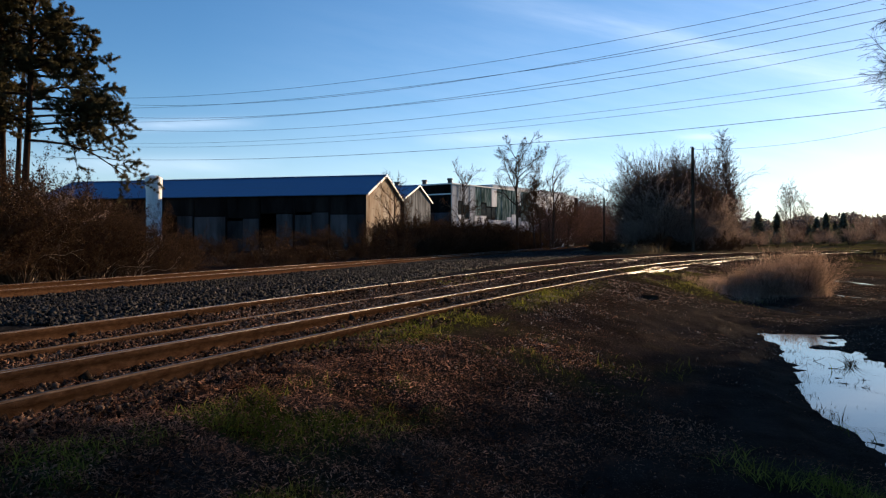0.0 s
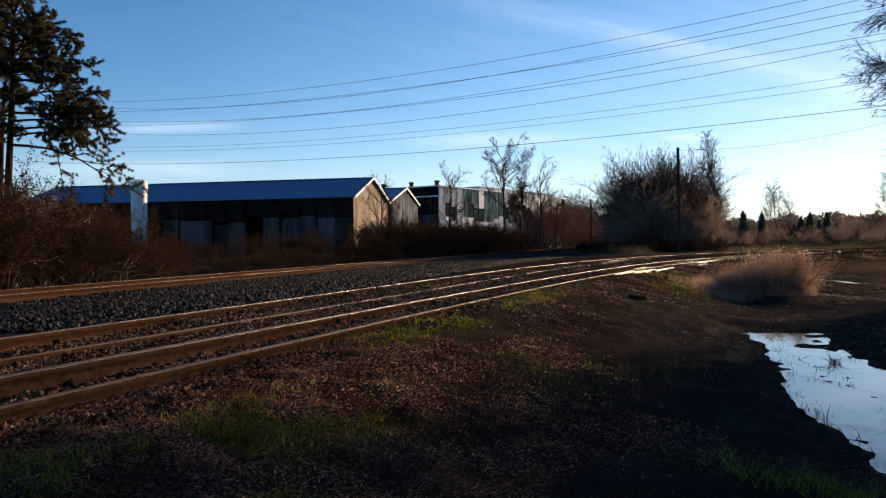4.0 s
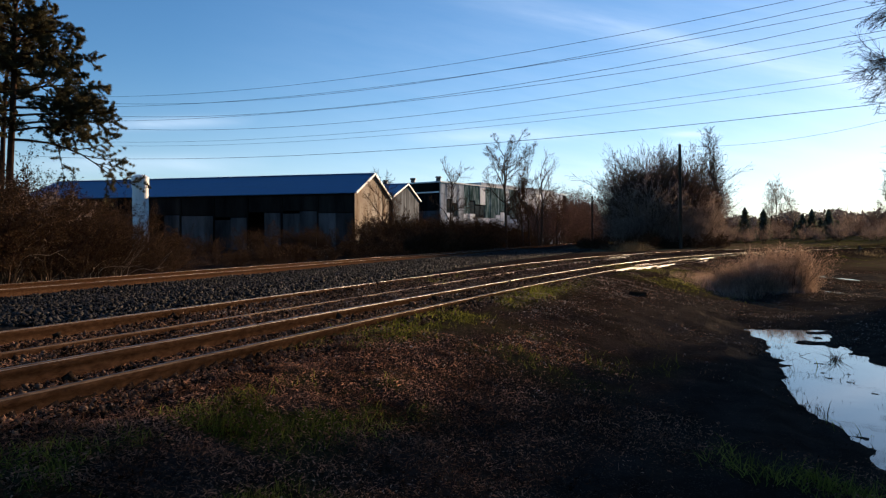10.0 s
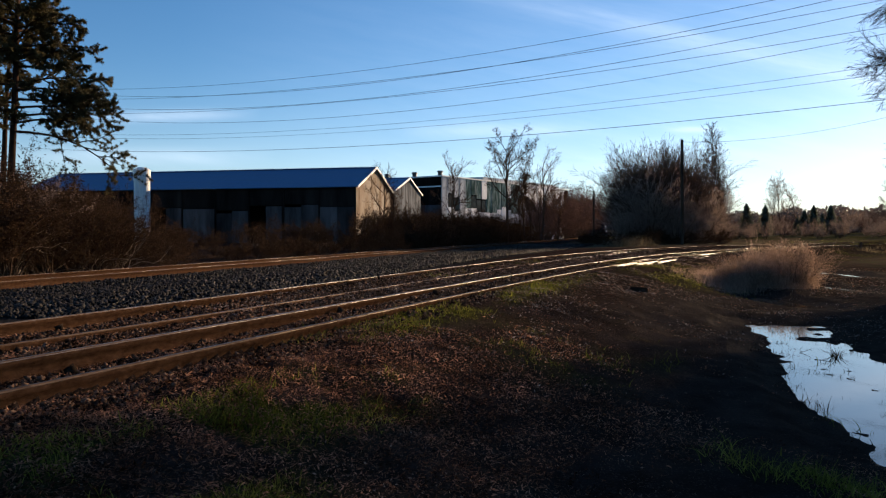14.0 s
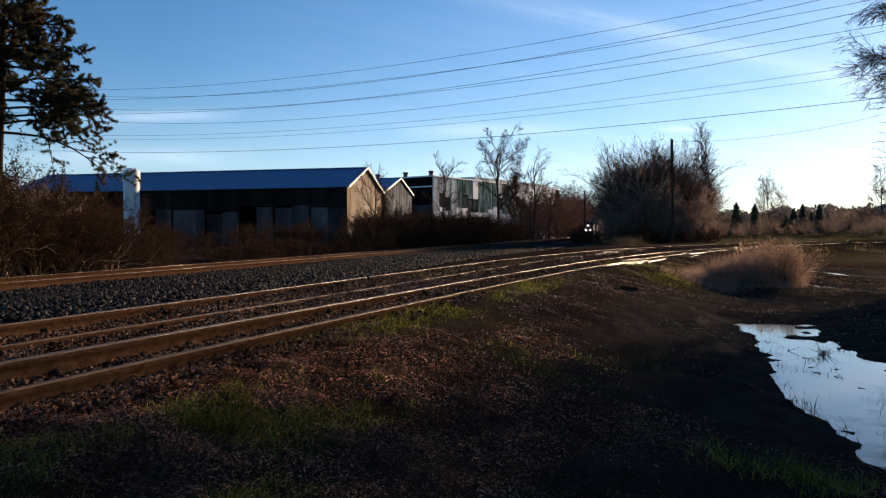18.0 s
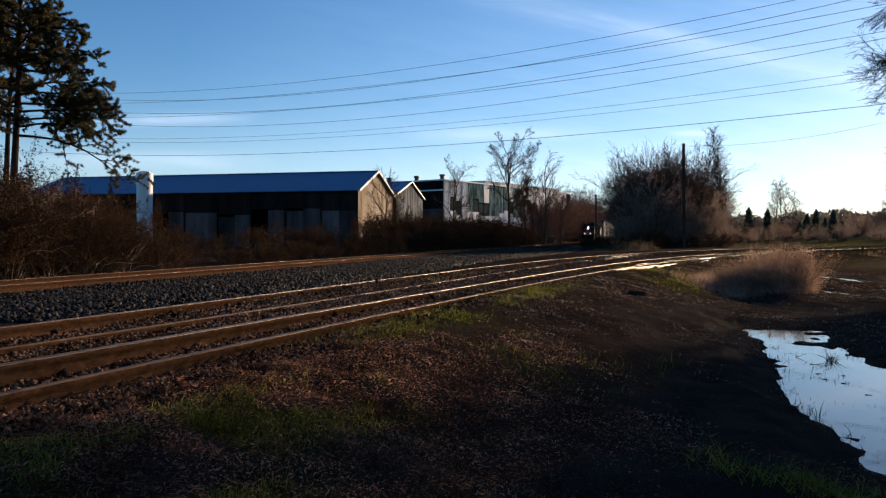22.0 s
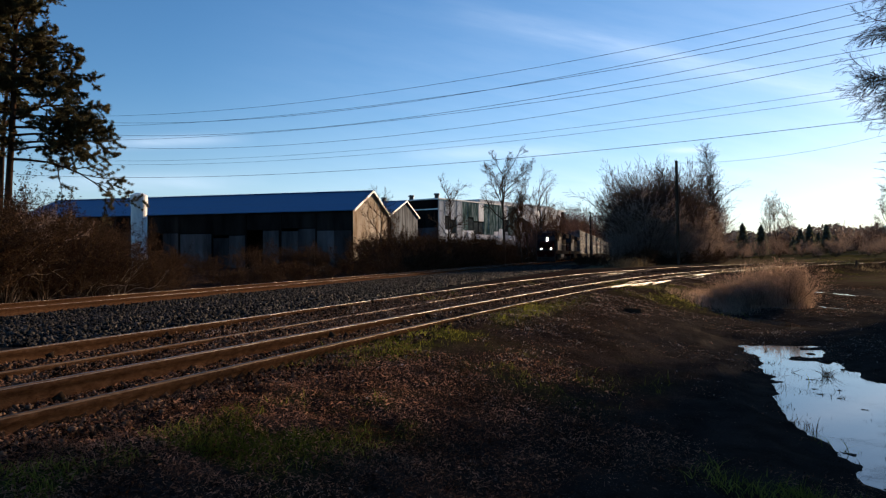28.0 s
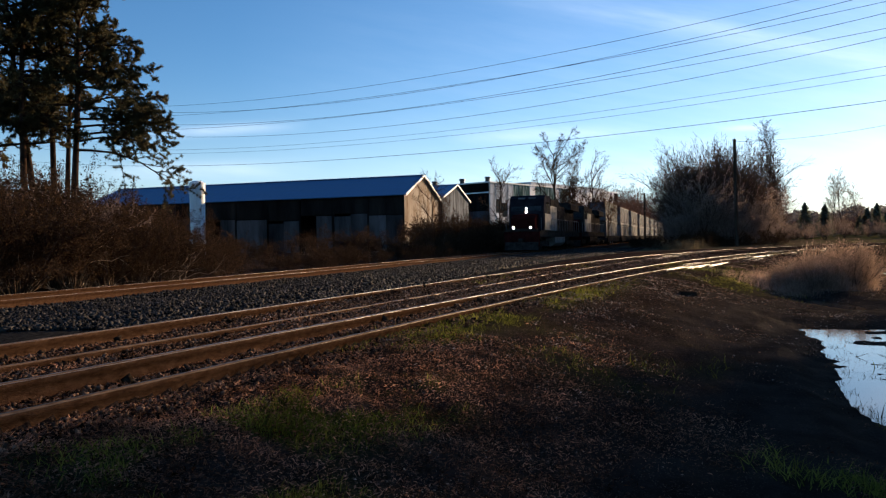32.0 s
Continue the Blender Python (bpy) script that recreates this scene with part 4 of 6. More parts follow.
def build_brush():
    rng = random.Random(11)
    tangle = [bush_proto("tangled_bush", 30 + i, 3.2, 0.95, 11, M_TWIG, "tangled brown bush with dead leaves and vines", 9, M_DEADLEAF, i == 1, leaf=0.030) for i in range(3)]
    low = [bush_proto("low_bush", 40 + i, 2.0, 1.3, 12, M_TWIG, "low dark brown brush behind the main track", 5, M_DEADLEAF, False, leaf=0.030) for i in range(2)]
    tall = [bush_proto("tall_thicket_bush", 50 + i, 8.0, 0.72, 9, M_SLIM, "tall bare grey brown thicket beside the siding", 0, None, twig=0.030, deep=True) for i in range(3)]
    red = [bush_proto("reddish_bush", 60 + i, 6.0, 0.8, 11, M_REDTWIG, "reddish bare bush behind the main track", 3, M_REDLEAF, leaf=0.045, twig=0.018) for i in range(2)]
    warm = [bush_proto("leafy_thicket_bush", 56 + i, 5.6, 0.7, 11, M_THICKET, "thicket bush holding brown dead leaves", 5, M_WARMLEAF, leaf=0.055, twig=0.024) for i in range(2)]
    # tall tangle at the near end, behind the main track
    for i in range(62):
        y = rng.uniform(13, 40)
        u = rng.uniform(-0.80, -0.47)
        x = min(u * y, float(main_x(y)) - 3.6)
        if x / y > -0.465:
            continue
        rise = (0.100 if x / y < -0.55 else 0.058) * rng.uniform(0.65, 1.0)
        put(rng.choice(tangle), x, y, (1.35 + rise * y) / 3.0, rng.uniform(0, 360))
    for i in range(9):
        y = rng.uniform(21.5, 25)
        put(rng.choice(warm), min(rng.uniform(-0.66, -0.54) * y, float(main_x(y)) - 3.4), y, rng.uniform(0.40, 0.56), rng.uniform(0, 360), "tan leafy bush tangled beside the main track")
    for i in range(5):
        y = rng.uniform(24, 28)
        put(tangle[1], min(rng.uniform(-0.49, -0.42) * y, float(main_x(y)) - 3.4), y, rng.uniform(0.6, 0.8), rng.uniform(0, 360), "brown bush hung with pale bare vines")
    # low brush along the track
    for i in range(62):
        y = 22 + 62 * rng.random()
        put(rng.choice(low), float(main_x(y)) - rng.uniform(3.4, 9.0), y, (1.2 + 0.010 * y) / 1.9 * rng.uniform(0.55, 0.90), rng.uniform(0, 360))
    for i in range(40):
        y = rng.uniform(52, 84)
        put(rng.choice(low + tangle), float(main_x(y)) - rng.uniform(5, 34), y, rng.uniform(0.55, 0.88), rng.uniform(0, 360))
    # brush before the factory and round the tank
    for i in range(46):
        y = rng.uniform(60, 88)
        x = min(rng.uniform(-0.05, 0.125) * y, float(main_x(y)) - 4.2)
        put(rng.choice(low), x, y, (1.4 + 0.027 * y) / 1.9 * rng.uniform(0.7, 1.0), rng.uniform(0, 360))
    for i in range(16):
        y = rng.uniform(70, 86)
        put(rng.choice(tangle), rng.uniform(-0.085, 0.0) * y, y, rng.uniform(0.95, 1.35), rng.uniform(0, 360), "dark tangled bush before the gables")
    for i in range(16):
        y = rng.uniform(40, 70)
        put(rng.choice(low + tangle[:1]), rng.uniform(-0.47, -0.36) * y, y, (1.35 + 0.022 * y) / 2.2 * rng.uniform(0.75, 1.0), rng.uniform(0, 360))
    # reddish bushes farther along, behind the track
    for i in range(110):
        y = rng.uniform(110, 330)
        x = float(main_x(y)) - rng.uniform(4.0, 22)
        if x / y < 0.138:
            continue
        put(rng.choice(red), x, y, (1.5 + 0.058 * y) / 5.6 * rng.uniform(0.6, 1.0), rng.uniform(0, 360))
    # the thicket between the main track and the siding
    for i in range(38):
        y = rng.uniform(70, 100)
        lo, hi = max(0.272 * y, float(main_x(y)) + 6.0), 0.392 * y
        u = rng.random()
        edge = min(1.0, 0.66 + 1.6 * min(u, 1 - u))
        put(rng.choice(tall), lo + (hi - lo) * u, y, rng.uniform(0.82, 1.25) * edge * (y + 30) / 112, rng.uniform(0, 360))
    for i in range(24):
        y = rng.uniform(68, 84)
        u = rng.random() ** 0.6
        put(rng.choice(warm), (0.275 + 0.125 * u) * y, y, rng.uniform(0.7, 1.15) * (1.1 - 0.25 * u), rng.uniform(0, 360))
    for i in range(30):
        y = rng.uniform(66, 72)
        put(rng.choice(warm), (0.262 + 0.15 * rng.random()) * y, y, rng.uniform(0.35, 0.65), rng.uniform(0, 360), "brown leafy bush at the edge of the thicket")
    # More thickets added behind, largely hidden, to shade the track and train.
    for i in range(26):
        y = rng.uniform(100, 165)
        put(rng.choice(tall), max(float(main_x(y)) + 6, 0.272 * y) + rng.uniform(0, 14), y, rng.uniform(0.9, 1.2), rng.uniform(0, 360))
    for i in range(18):
        y = rng.uniform(58, 66)
        put(rng.choice(low), 0.25 * y + rng.random() * 0.16 * y, y, rng.uniform(0.5, 0.8), rng.uniform(0, 360), "low weeds at the foot of the thicket")
    # low brush along the foot of the factory and between the two tracks
    for i in range(30):
        y = rng.uniform(90, 128)
        put(rng.choice(low), min(rng.uniform(0.06, 0.15) * y, float(main_x(y)) - 4.2), y, rng.uniform(1.2, 1.75), rng.uniform(0, 360))
    for i in range(16):
        y = rng.uniform(70, 95)
        put(rng.choice(low), max(rng.uniform(0.20, 0.245) * y, float(main_x(y)) + 3.8), y, rng.uniform(0.42, 0.62), rng.uniform(0, 360), "low dark brush between the two tracks")
    # far hedge on the open side
    for i in range(170):
        y = rng.uniform(108, 160)
        u = rng.uniform(0.42, 0.95)
        put(rng.choice(red if i % 3 else warm), u * y, y, rng.choice((0.30, 0.38, 0.46, 0.62, 0.74)) * rng.uniform(0.85, 1.1), rng.uniform(0, 360), "far brown hedge bush on open ground")
    # brush on the far bank, before the cedars
    for i in range(60):
        y = rng.uniform(74, 104)
        put(rng.choice(warm), rng.uniform(0.41, 0.80) * y, y, rng.uniform(0.20, 0.40), rng.uniform(0, 360), "low hazy brown brush on the far bank")
    # unseen tall thickets added past the open ground to shade the puddle
    for i in range(22):
        k, off = rng.uniform(60, 72), rng.uniform(1.6, 8)
        put(rng.choice(tall), k * 0.682 + off * 0.731, k * 0.731 - off * 0.682, rng.uniform(1.35, 1.7), rng.uniform(0, 360), "unseen tall thicket added to shade the puddle")
    # unseen thickets added beside the camera's right to shade the foreground
    for i in range(56):
        k, off = rng.uniform(25, 34), rng.uniform(-0.9, 10)
        put(rng.choice(tall), k * 0.669 + off * 0.743, k * 0.743 - off * 0.669, rng.uniform(0.7, 0.95), rng.uniform(0, 360), "unseen bare thicket added to shade the foreground")
    weed = [bush_proto("dry_weed_bush", 90 + i, 1.15, 0.8, 16, M_DRY, "dry tan weed bush among tall grass", 2, M_DRY, leaf=0.015, twig=0.0045) for i in range(2)]
    for i in range(24):
        u, v = rng.random(), rng.random()
        x, y = 7.7 + 2.9 * u, 17.6 + 1.3 * u + 1.9 * v
        if x / y > 0.525 or (y < 18.4 and x / y > 0.495):
            continue
        put(rng.choice(weed), x, y, (0.40 + 0.60 * min(1.0, u * 1.7)) * rng.uniform(0.45, 1.2), rng.uniform(0, 360))
    for p in tangle + low + tall + red + warm + weed:
        drop(p)


def bare_tree(name, seed, x, y, height, trunk, label, spread=46, mat=None, first=0.3, kids=11, lean=(0, 0), twig=0.010, fine=False):
    rng, out = random.Random(seed), []
    ob = thing(name, pose(x, y, float(ground_z(x, y, False)) - 0.1), label, "tree")
    grow(rng, Vector((0, 0, 0)), Vector((lean[0], lean[1], 1)).normalized(), height, trunk, 0, [(9, 0.05, 0.02, kids, spread, 0.46, first), (6, 0.13, 0.05, 9, 42, 0.46, 0.22), (4, 0.18, 0.04, 7, 42, 0.5, 0.15), (3, 0.22, 0.02, 4, 40, 0.55, 0.2), (2, 0.2, -0.03, 0, 0, 0, 0)][: 5 if fine else 4], out)
    part("trunk", tubes("trunk", [s for s in out if s[8] == 0], 9, M_BARK), None, ob)
    part("limb_crown", tubes("limb_crown", [s for s in out if s[8] == 1], 5, M_BARK), None, ob)["kind"] = "stuff"
    part("twig_crown", tubes("twig_crown", [(*s[:6], max(s[6], twig), max(s[7], twig * 0.7), s[8]) for s in out if s[8] > 1], 3, mat or M_TWIG), None, ob)["kind"] = "stuff"
    return ob


def forked_tree(seed, x, y, height):
    """A tall bare tree: a clean trunk, long rising limbs and small twig clusters at their ends."""
    rng, out = random.Random(seed), []
    ob = thing("bare_tree", pose(x, y, float(ground_z(x, y, False)) - 0.1), "tall bare tree with rising limbs and twig clusters behind the track", "tree")
    grow(rng, Vector((0, 0, 0)), Vector((0.01, 0, 1)), height, 0.21, 0, [(10, 0.02, 0.02, 17, 50, 0.50, 0.36), (7, 0.06, 0.05, 10, 36, 0.32, 0.25), (4, 0.14, 0.05, 8, 40, 0.5, 0.3), (2, 0.2, 0.03, 4, 42, 0.55, 0.3), (1, 0.2, 0.0, 0, 0, 0, 0)], out)
    part("trunk", tubes("trunk", [s for s in out if s[8] == 0], 9, M_BARK), None, ob)
    part("limb_crown", tubes("limb_crown", [s for s in out if s[8] == 1], 5, M_BARK), None, ob)["kind"] = "stuff"
    part("twig_crown", tubes("twig_crown", [(*s[:6], min(max(s[6], 0.011), 0.045), 0.009, s[8]) for s in out if s[8] > 1], 3, M_TWIG), None, ob)["kind"] = "stuff"


def drooping_tree(seed, x, y, height):
    """A dense bare tree whose fine twigs hang in sprays."""
    rng, out = random.Random(seed), []
    ob = thing("bare_tree", pose(x, y, float(ground_z(x, y, False)) - 0.1), "large bare tree with fine dark drooping twigs beside the puddle", "tree")
    grow(rng, Vector((0, 0, 0)), Vector((0, 0, 1)), height, 0.16, 0, [(9, 0.04, 0.02, 38, 60, 0.325, 0.36), (6, 0.09, 0.0, 16, 32, 0.45, 0.15), (4, 0.13, -0.03, 10, 32, 0.5, 0.15), (3, 0.13, -0.06, 6, 30, 0.6, 0.2), (2, 0.15, -0.08, 0, 0, 0, 0)], out)
    part("trunk", tubes("trunk", [s for s in out if s[8] == 0], 9, M_BARK), None, ob)
    part("limb_crown", tubes("limb_crown", [(*s[:6], s[6] * 0.7, s[7] * 0.7) for s in out if s[8] == 1], 5, M_DARKTWIG), None, ob)["kind"] = "stuff"
    part("twig_crown", tubes("twig_crown", [(*s[:6], min(max(s[6] * 0.45, 0.004), 0.009), 0.0035) for s in out if s[8] > 1], 3, M_DARKTWIG), None, ob)["kind"] = "stuff"


def pine(seed, x, y, height, radius, crown_from, limbs, group="", sweeps=()):
    rng, nrng, out = random.Random(seed), np.random.default_rng(seed), []
    ob = thing("pine_tree", pose(x, y, float(ground_z(x, y, False)) - 0.1), "tall pine with dark green needle clumps and bare lower trunk", "tree", group)
    grow(rng, Vector((0, 0, 0)), Vector((rng.uniform(-0.04, 0.04), 0, 1)), height, 0.24, 0, [(12, 0.02, 0.02, 0, 0, 0, 0)], out)
    part("trunk", tubes("trunk", out, 10, M_PINEBARK), None, ob)
    trunk = [Vector(s[0:3]) for s in out] + [Vector(out[-1][3:6])]
    br = []
    for h, a, length, sag in sweeps:
        k = min(int(h / height * 12), 11)
        grow(rng, trunk[k].lerp(trunk[k + 1], h / height * 12 - k), Vector((math.cos(radians(a)), math.sin(radians(a)), 0.12)), length, 0.08, 0, [(7, 0.07, sag, 12, 46, 0.36, 0.25), (4, 0.15, 0.0, 5, 45, 0.5, 0.2), (2, 0.2, 0.03, 0, 0, 0, 0)], br)
    for i in range(limbs):
        t = crown_from + (0.98 - crown_from) * ((i + rng.random()) / limbs)
        k = min(int(t * 12), 11)
        p = trunk[k].lerp(trunk[k + 1], t * 12 - k)
        u = (t - crown_from) / (1 - crown_from)
        length = radius * (0.55 + 0.55 * math.sin(math.pi * min(1, 0.25 + u * 0.72))) * rng.uniform(0.65, 1.12)
        a = rng.uniform(0, 6.283)
        grow(rng, p, Vector((math.cos(a), math.sin(a), 0.25 + 0.5 * u - 0.2 * (1 - u))), length, 0.055 + 0.03 * (1 - u), 0, [(6, 0.10, 0.015, 9, 44, 0.40, 0.2), (4, 0.15, 0.03, 4, 45, 0.5, 0.2), (2, 0.2, 0.05, 0, 0, 0, 0)], br)
    part("limb_crown", tubes("limb_crown", br, 4, M_PINEBARK), None, ob)["kind"] = "stuff"
    tips = np.array([s[3:6] for s in br if s[8] >= 1] + [[(s[k] + s[k + 3]) / 2 for k in range(3)] for s in br if s[8] >= 2])
    n, per = len(tips), 52 if sweeps else 17
    d = nrng.normal(size=(n, per, 3)) + np.array([0, 0, 0.45])
    d /= np.linalg.norm(d, axis=2)[:, :, None]
    side = np.cross(d, nrng.normal(size=(n, per, 3)))
    side /= np.linalg.norm(side, axis=2)[:, :, None]
    wide = 0.015 if sweeps else 0.027
    ln = nrng.uniform(0.08, 0.23, (n, per, 1))
    c = tips[:, None] + d * ln * 0.12
    v = np.stack([c - side * wide, c + side * wide, tips[:, None] + d * ln], 2).reshape(-1, 3)
    me = raw("needles", v, np.arange(len(v)).reshape(-1, 3))
    part("foliage", me, M_NEEDLE, ob, "dark green pine needles")["kind"] = "stuff"
    return ob


def cedar(x, y, h, seed):
    nrng = np.random.default_rng(seed)
    ob = thing("cedar_tree", pose(x, y, float(ground_z(x, y, False)) - 0.05), "small dark conical cedar on far ground", "tree", "far cedars")
    part("trunk", drum(bmesh.new(), (0, 0, 0), (0, 0, h * 0.9), 0.12, 0.03, 7), M_BARK, ob)
    n = 5200
    t = nrng.uniform(0, 1, n) ** 0.8
    a = nrng.uniform(0, 6.283, n)
    tier = (t * 7 + 0.25 * np.sin(a * 5 + seed)) % 1.0
    r = h * 0.36 * (1 - t) ** 0.7 * nrng.uniform(0.15, 1.05, n) * (1.12 - 0.55 * tier) * (0.8 + 0.3 * np.sin(a * 4 + np.floor(t * 7) * 2.4))
    pts = np.stack([r * np.cos(a), r * np.sin(a), 0.2 + t * h], -1)
    part("foliage", leaf_mesh("foliage", pts, 0.13, nrng, M_CEDAR), None, ob)


# long drooping lower limbs of the nearest pine: height, bearing, length
SWEEPS = ((7.5, -9, 7.1, -0.135), (8.0, -20, 4.8, -0.04), (8.4, 14, 5.3, -0.02), (8.9, -6, 5.5, -0.02), (9.4, 20, 5.2, -0.01), (9.9, -24, 5.0, -0.01), (10.4, 4, 4.6, 0.0), (9.2, 170, 4.0, 0.0), (10.2, 200, 4.0, 0.0), (8.6, 230, 4.0, 0.0), (13.6, -10, 3.8, 0.0))


def build_trees():
    pines = [(36, 42, 24, 3.5, 0.47, 42), (8, 45, 23, 3.8, 0.42, 30), (-18, 43, 24, 4.0, 0.42, 30), (-42, 41, 24, 4.4, 0.38, 34), (26, 52, 22, 3.6, 0.46, 24), (-95, 40, 23, 5.0, 0.30, 38)]
    for i, (px, d, h, r, c, n) in enumerate(pines):
        pine(70 + i, (px - 784) / 1255 * d, d, h, r, c, n, "pines by the track", SWEEPS if i == 0 else ())
    forked_tree(83, 9.5, 90.0, 12.1)
    bare_tree("bare_tree", 82, 18.2, 118.0, 12.2, 0.24, "thin leaning bare tree behind the track", 30, M_TWIG, 0.4, 9, (0.03, 0), twig=0.014)
    bare_tree("bare_tree", 83, 13.0, 100.0, 8.6, 0.17, "thin bare sapling behind the track", 32, M_TWIG, 0.35, 9, twig=0.014)
    bare_tree("bare_tree", 84, 1.9, 70.0, 7.2, 0.11, "small bare tree in front of white building", 36, M_TWIG, 0.3, 9, twig=0.012)
    bare_tree("bare_tree", 85, -5.2, 72.0, 6.8, 0.12, "small bare tree before the shed gable", 42, M_TWIG, 0.3, 9, twig=0.012)
    for k, (x, y, hgt, r) in enumerate(((12.30, 99, 6.4, 0.10), (14.00, 101, 8.2, 0.13), (14.77, 97, 7.0, 0.10), (18.34, 104, 6.6, 0.09), (-4.23, 88, 5.6, 0.09))):
        bare_tree("bare_tree", 210 + k, x, y, hgt, r, "slim bare tree in the brush before the buildings", 28, M_TWIG, 0.35, 10, twig=0.013)
    drooping_tree(86, 13.95, 16.0, 10.6)
    bare_tree("bare_tree", 87, 32.4, 80.0, 10.8, 0.12, "thin bare tree rising from the thicket", 24, M_TWIG, 0.4, 10, twig=0.014)
    for k, (px, hgt) in enumerate(((1343, 7.4), (1362, 8.6), (1384, 6.6))):
        bare_tree("bare_tree", 188 + k, (px + 42 - 784) / 1255 * 128, 128.0, hgt * 1.1, 0.10, "far bare tree on open ground", 26, M_VINE, 0.15, 12, twig=0.014)
    bare_tree("bare_tree", 89, 73.5, 112.0, 9.0, 0.16, "wide bare tree far beyond the dry grass", 52, M_TWIG, 0.12, 18, twig=0.012, fine=True)
    for x, y, h, k in ((46.2, 104, 4.9, 1), (50.4, 107, 4.6, 2), (56.9, 110, 2.6, 3), (54.8, 104, 3.6, 4), (57.8, 107, 4.3, 5), (60.8, 110, 3.0, 6), (58.7, 104, 4.1, 7), (61.8, 107, 2.4, 8)):
        cedar(x, y, h, k)
    # far woods all round
    nrng = np.random.default_rng(9)
    n = 130000
    a = np.radians(nrng.uniform(-65, 75, n))
    r = nrng.uniform(330, 420, n)
    top = 9.0 + 6.0 * fbm(a * 60, a * 0, 90, 5)
    z = top * nrng.uniform(0, 1, n) ** 1.15
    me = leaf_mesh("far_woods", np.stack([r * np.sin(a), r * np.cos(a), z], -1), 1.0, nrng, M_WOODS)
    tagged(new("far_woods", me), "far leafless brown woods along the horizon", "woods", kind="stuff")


# ---- buildings ----
# Blue of the reflected sky is put into the roof's base colour.
M_ROOF = material("metal roofing tinted with sky blue", two((0.036, 0.095, 0.205), (0.058, 0.135, 0.27)), 0.5, 0.42, 0.2, 0.1, 8, stretch=(0.3, 3, 3))
M_WALL = material("dull galvanised sheet wall", two((0.08, 0.08, 0.085), (0.19, 0.185, 0.18)), 0.6, 0.6, 0.2, 0.2, 20, stretch=(1, 1, 0.15), vary=0.25)
M_DULL = material("dull grey sheeting", [(0.32, (0.036, 0.037, 0.038)), (0.46, (0.10, 0.108, 0.120)), (0.62, (0.165, 0.18, 0.205))], 0.6, 0.7, 0, 0.2, 20, stretch=(1, 1, 0.2), spec=0, vary=0.2)
# Darker than the gable: the unlit wall's shade lies in this colour.
M_LOWER = material("lower wall sheeting in shade tone", two((0.026, 0.024, 0.025), (0.085, 0.080, 0.084)), 0.5, 0.7, 0, 0.2, 20, stretch=(1, 1, 0.2), spec=0, vary=0.5)
# Near-black: shade of the bays and unlit walls put into the colour.
M_DARK = material("dark sheeting holding bay shade", two((0.007, 0.006, 0.006), (0.024, 0.021, 0.019)), 0.5, 0.7, 0.0, stretch=(1, 1, 0.2), vary=0.3, spec=0)
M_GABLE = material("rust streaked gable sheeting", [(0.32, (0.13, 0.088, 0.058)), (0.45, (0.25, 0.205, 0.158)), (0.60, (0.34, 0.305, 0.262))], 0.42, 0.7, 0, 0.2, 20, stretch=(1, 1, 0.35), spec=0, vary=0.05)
M_TRIM = material("white painted trim", two((0.62, 0.62, 0.60), (0.80, 0.80, 0.78)), 2, 0.5)
M_TANK = material("white painted steel tank", two((0.55, 0.56, 0.58), (0.78, 0.79, 0.80)), 1.0, 0.45, 0, 0.1, 6, stretch=(1, 1, 0.2))
M_WHITE = material("streaked white cladding", [(0.34, (0.26, 0.25, 0.235)), (0.48, (0.56, 0.55, 0.53)), (0.62, (0.78, 0.77, 0.75))], 0.9, 0.6, 0, 0.2, 10, stretch=(1, 1, 0.12), spec=0, vary=0.12)
M_GREEN = material("algae stained cladding", [(0.36, (0.030, 0.055, 0.045)), (0.5, (0.11, 0.16, 0.14)), (0.64, (0.40, 0.44, 0.41))], 1.6, 0.6, 0, 0.1, 8, stretch=(1, 1, 0.15), spec=0, vary=0.25)
M_PALE = material("clean white sheet", two((0.52, 0.55, 0.60), (0.74, 0.77, 0.82)), 1, 0.5)
M_PANE = material("dark dusty window glass", two((0.010, 0.012, 0.014), (0.035, 0.037, 0.04)), 1, 0.15, 0, spec=0.1, vary=0.4)
M_STEEL = material("grey steel post", two((0.04, 0.04, 0.04), (0.10, 0.10, 0.10)), 3, 0.55, 0.4)


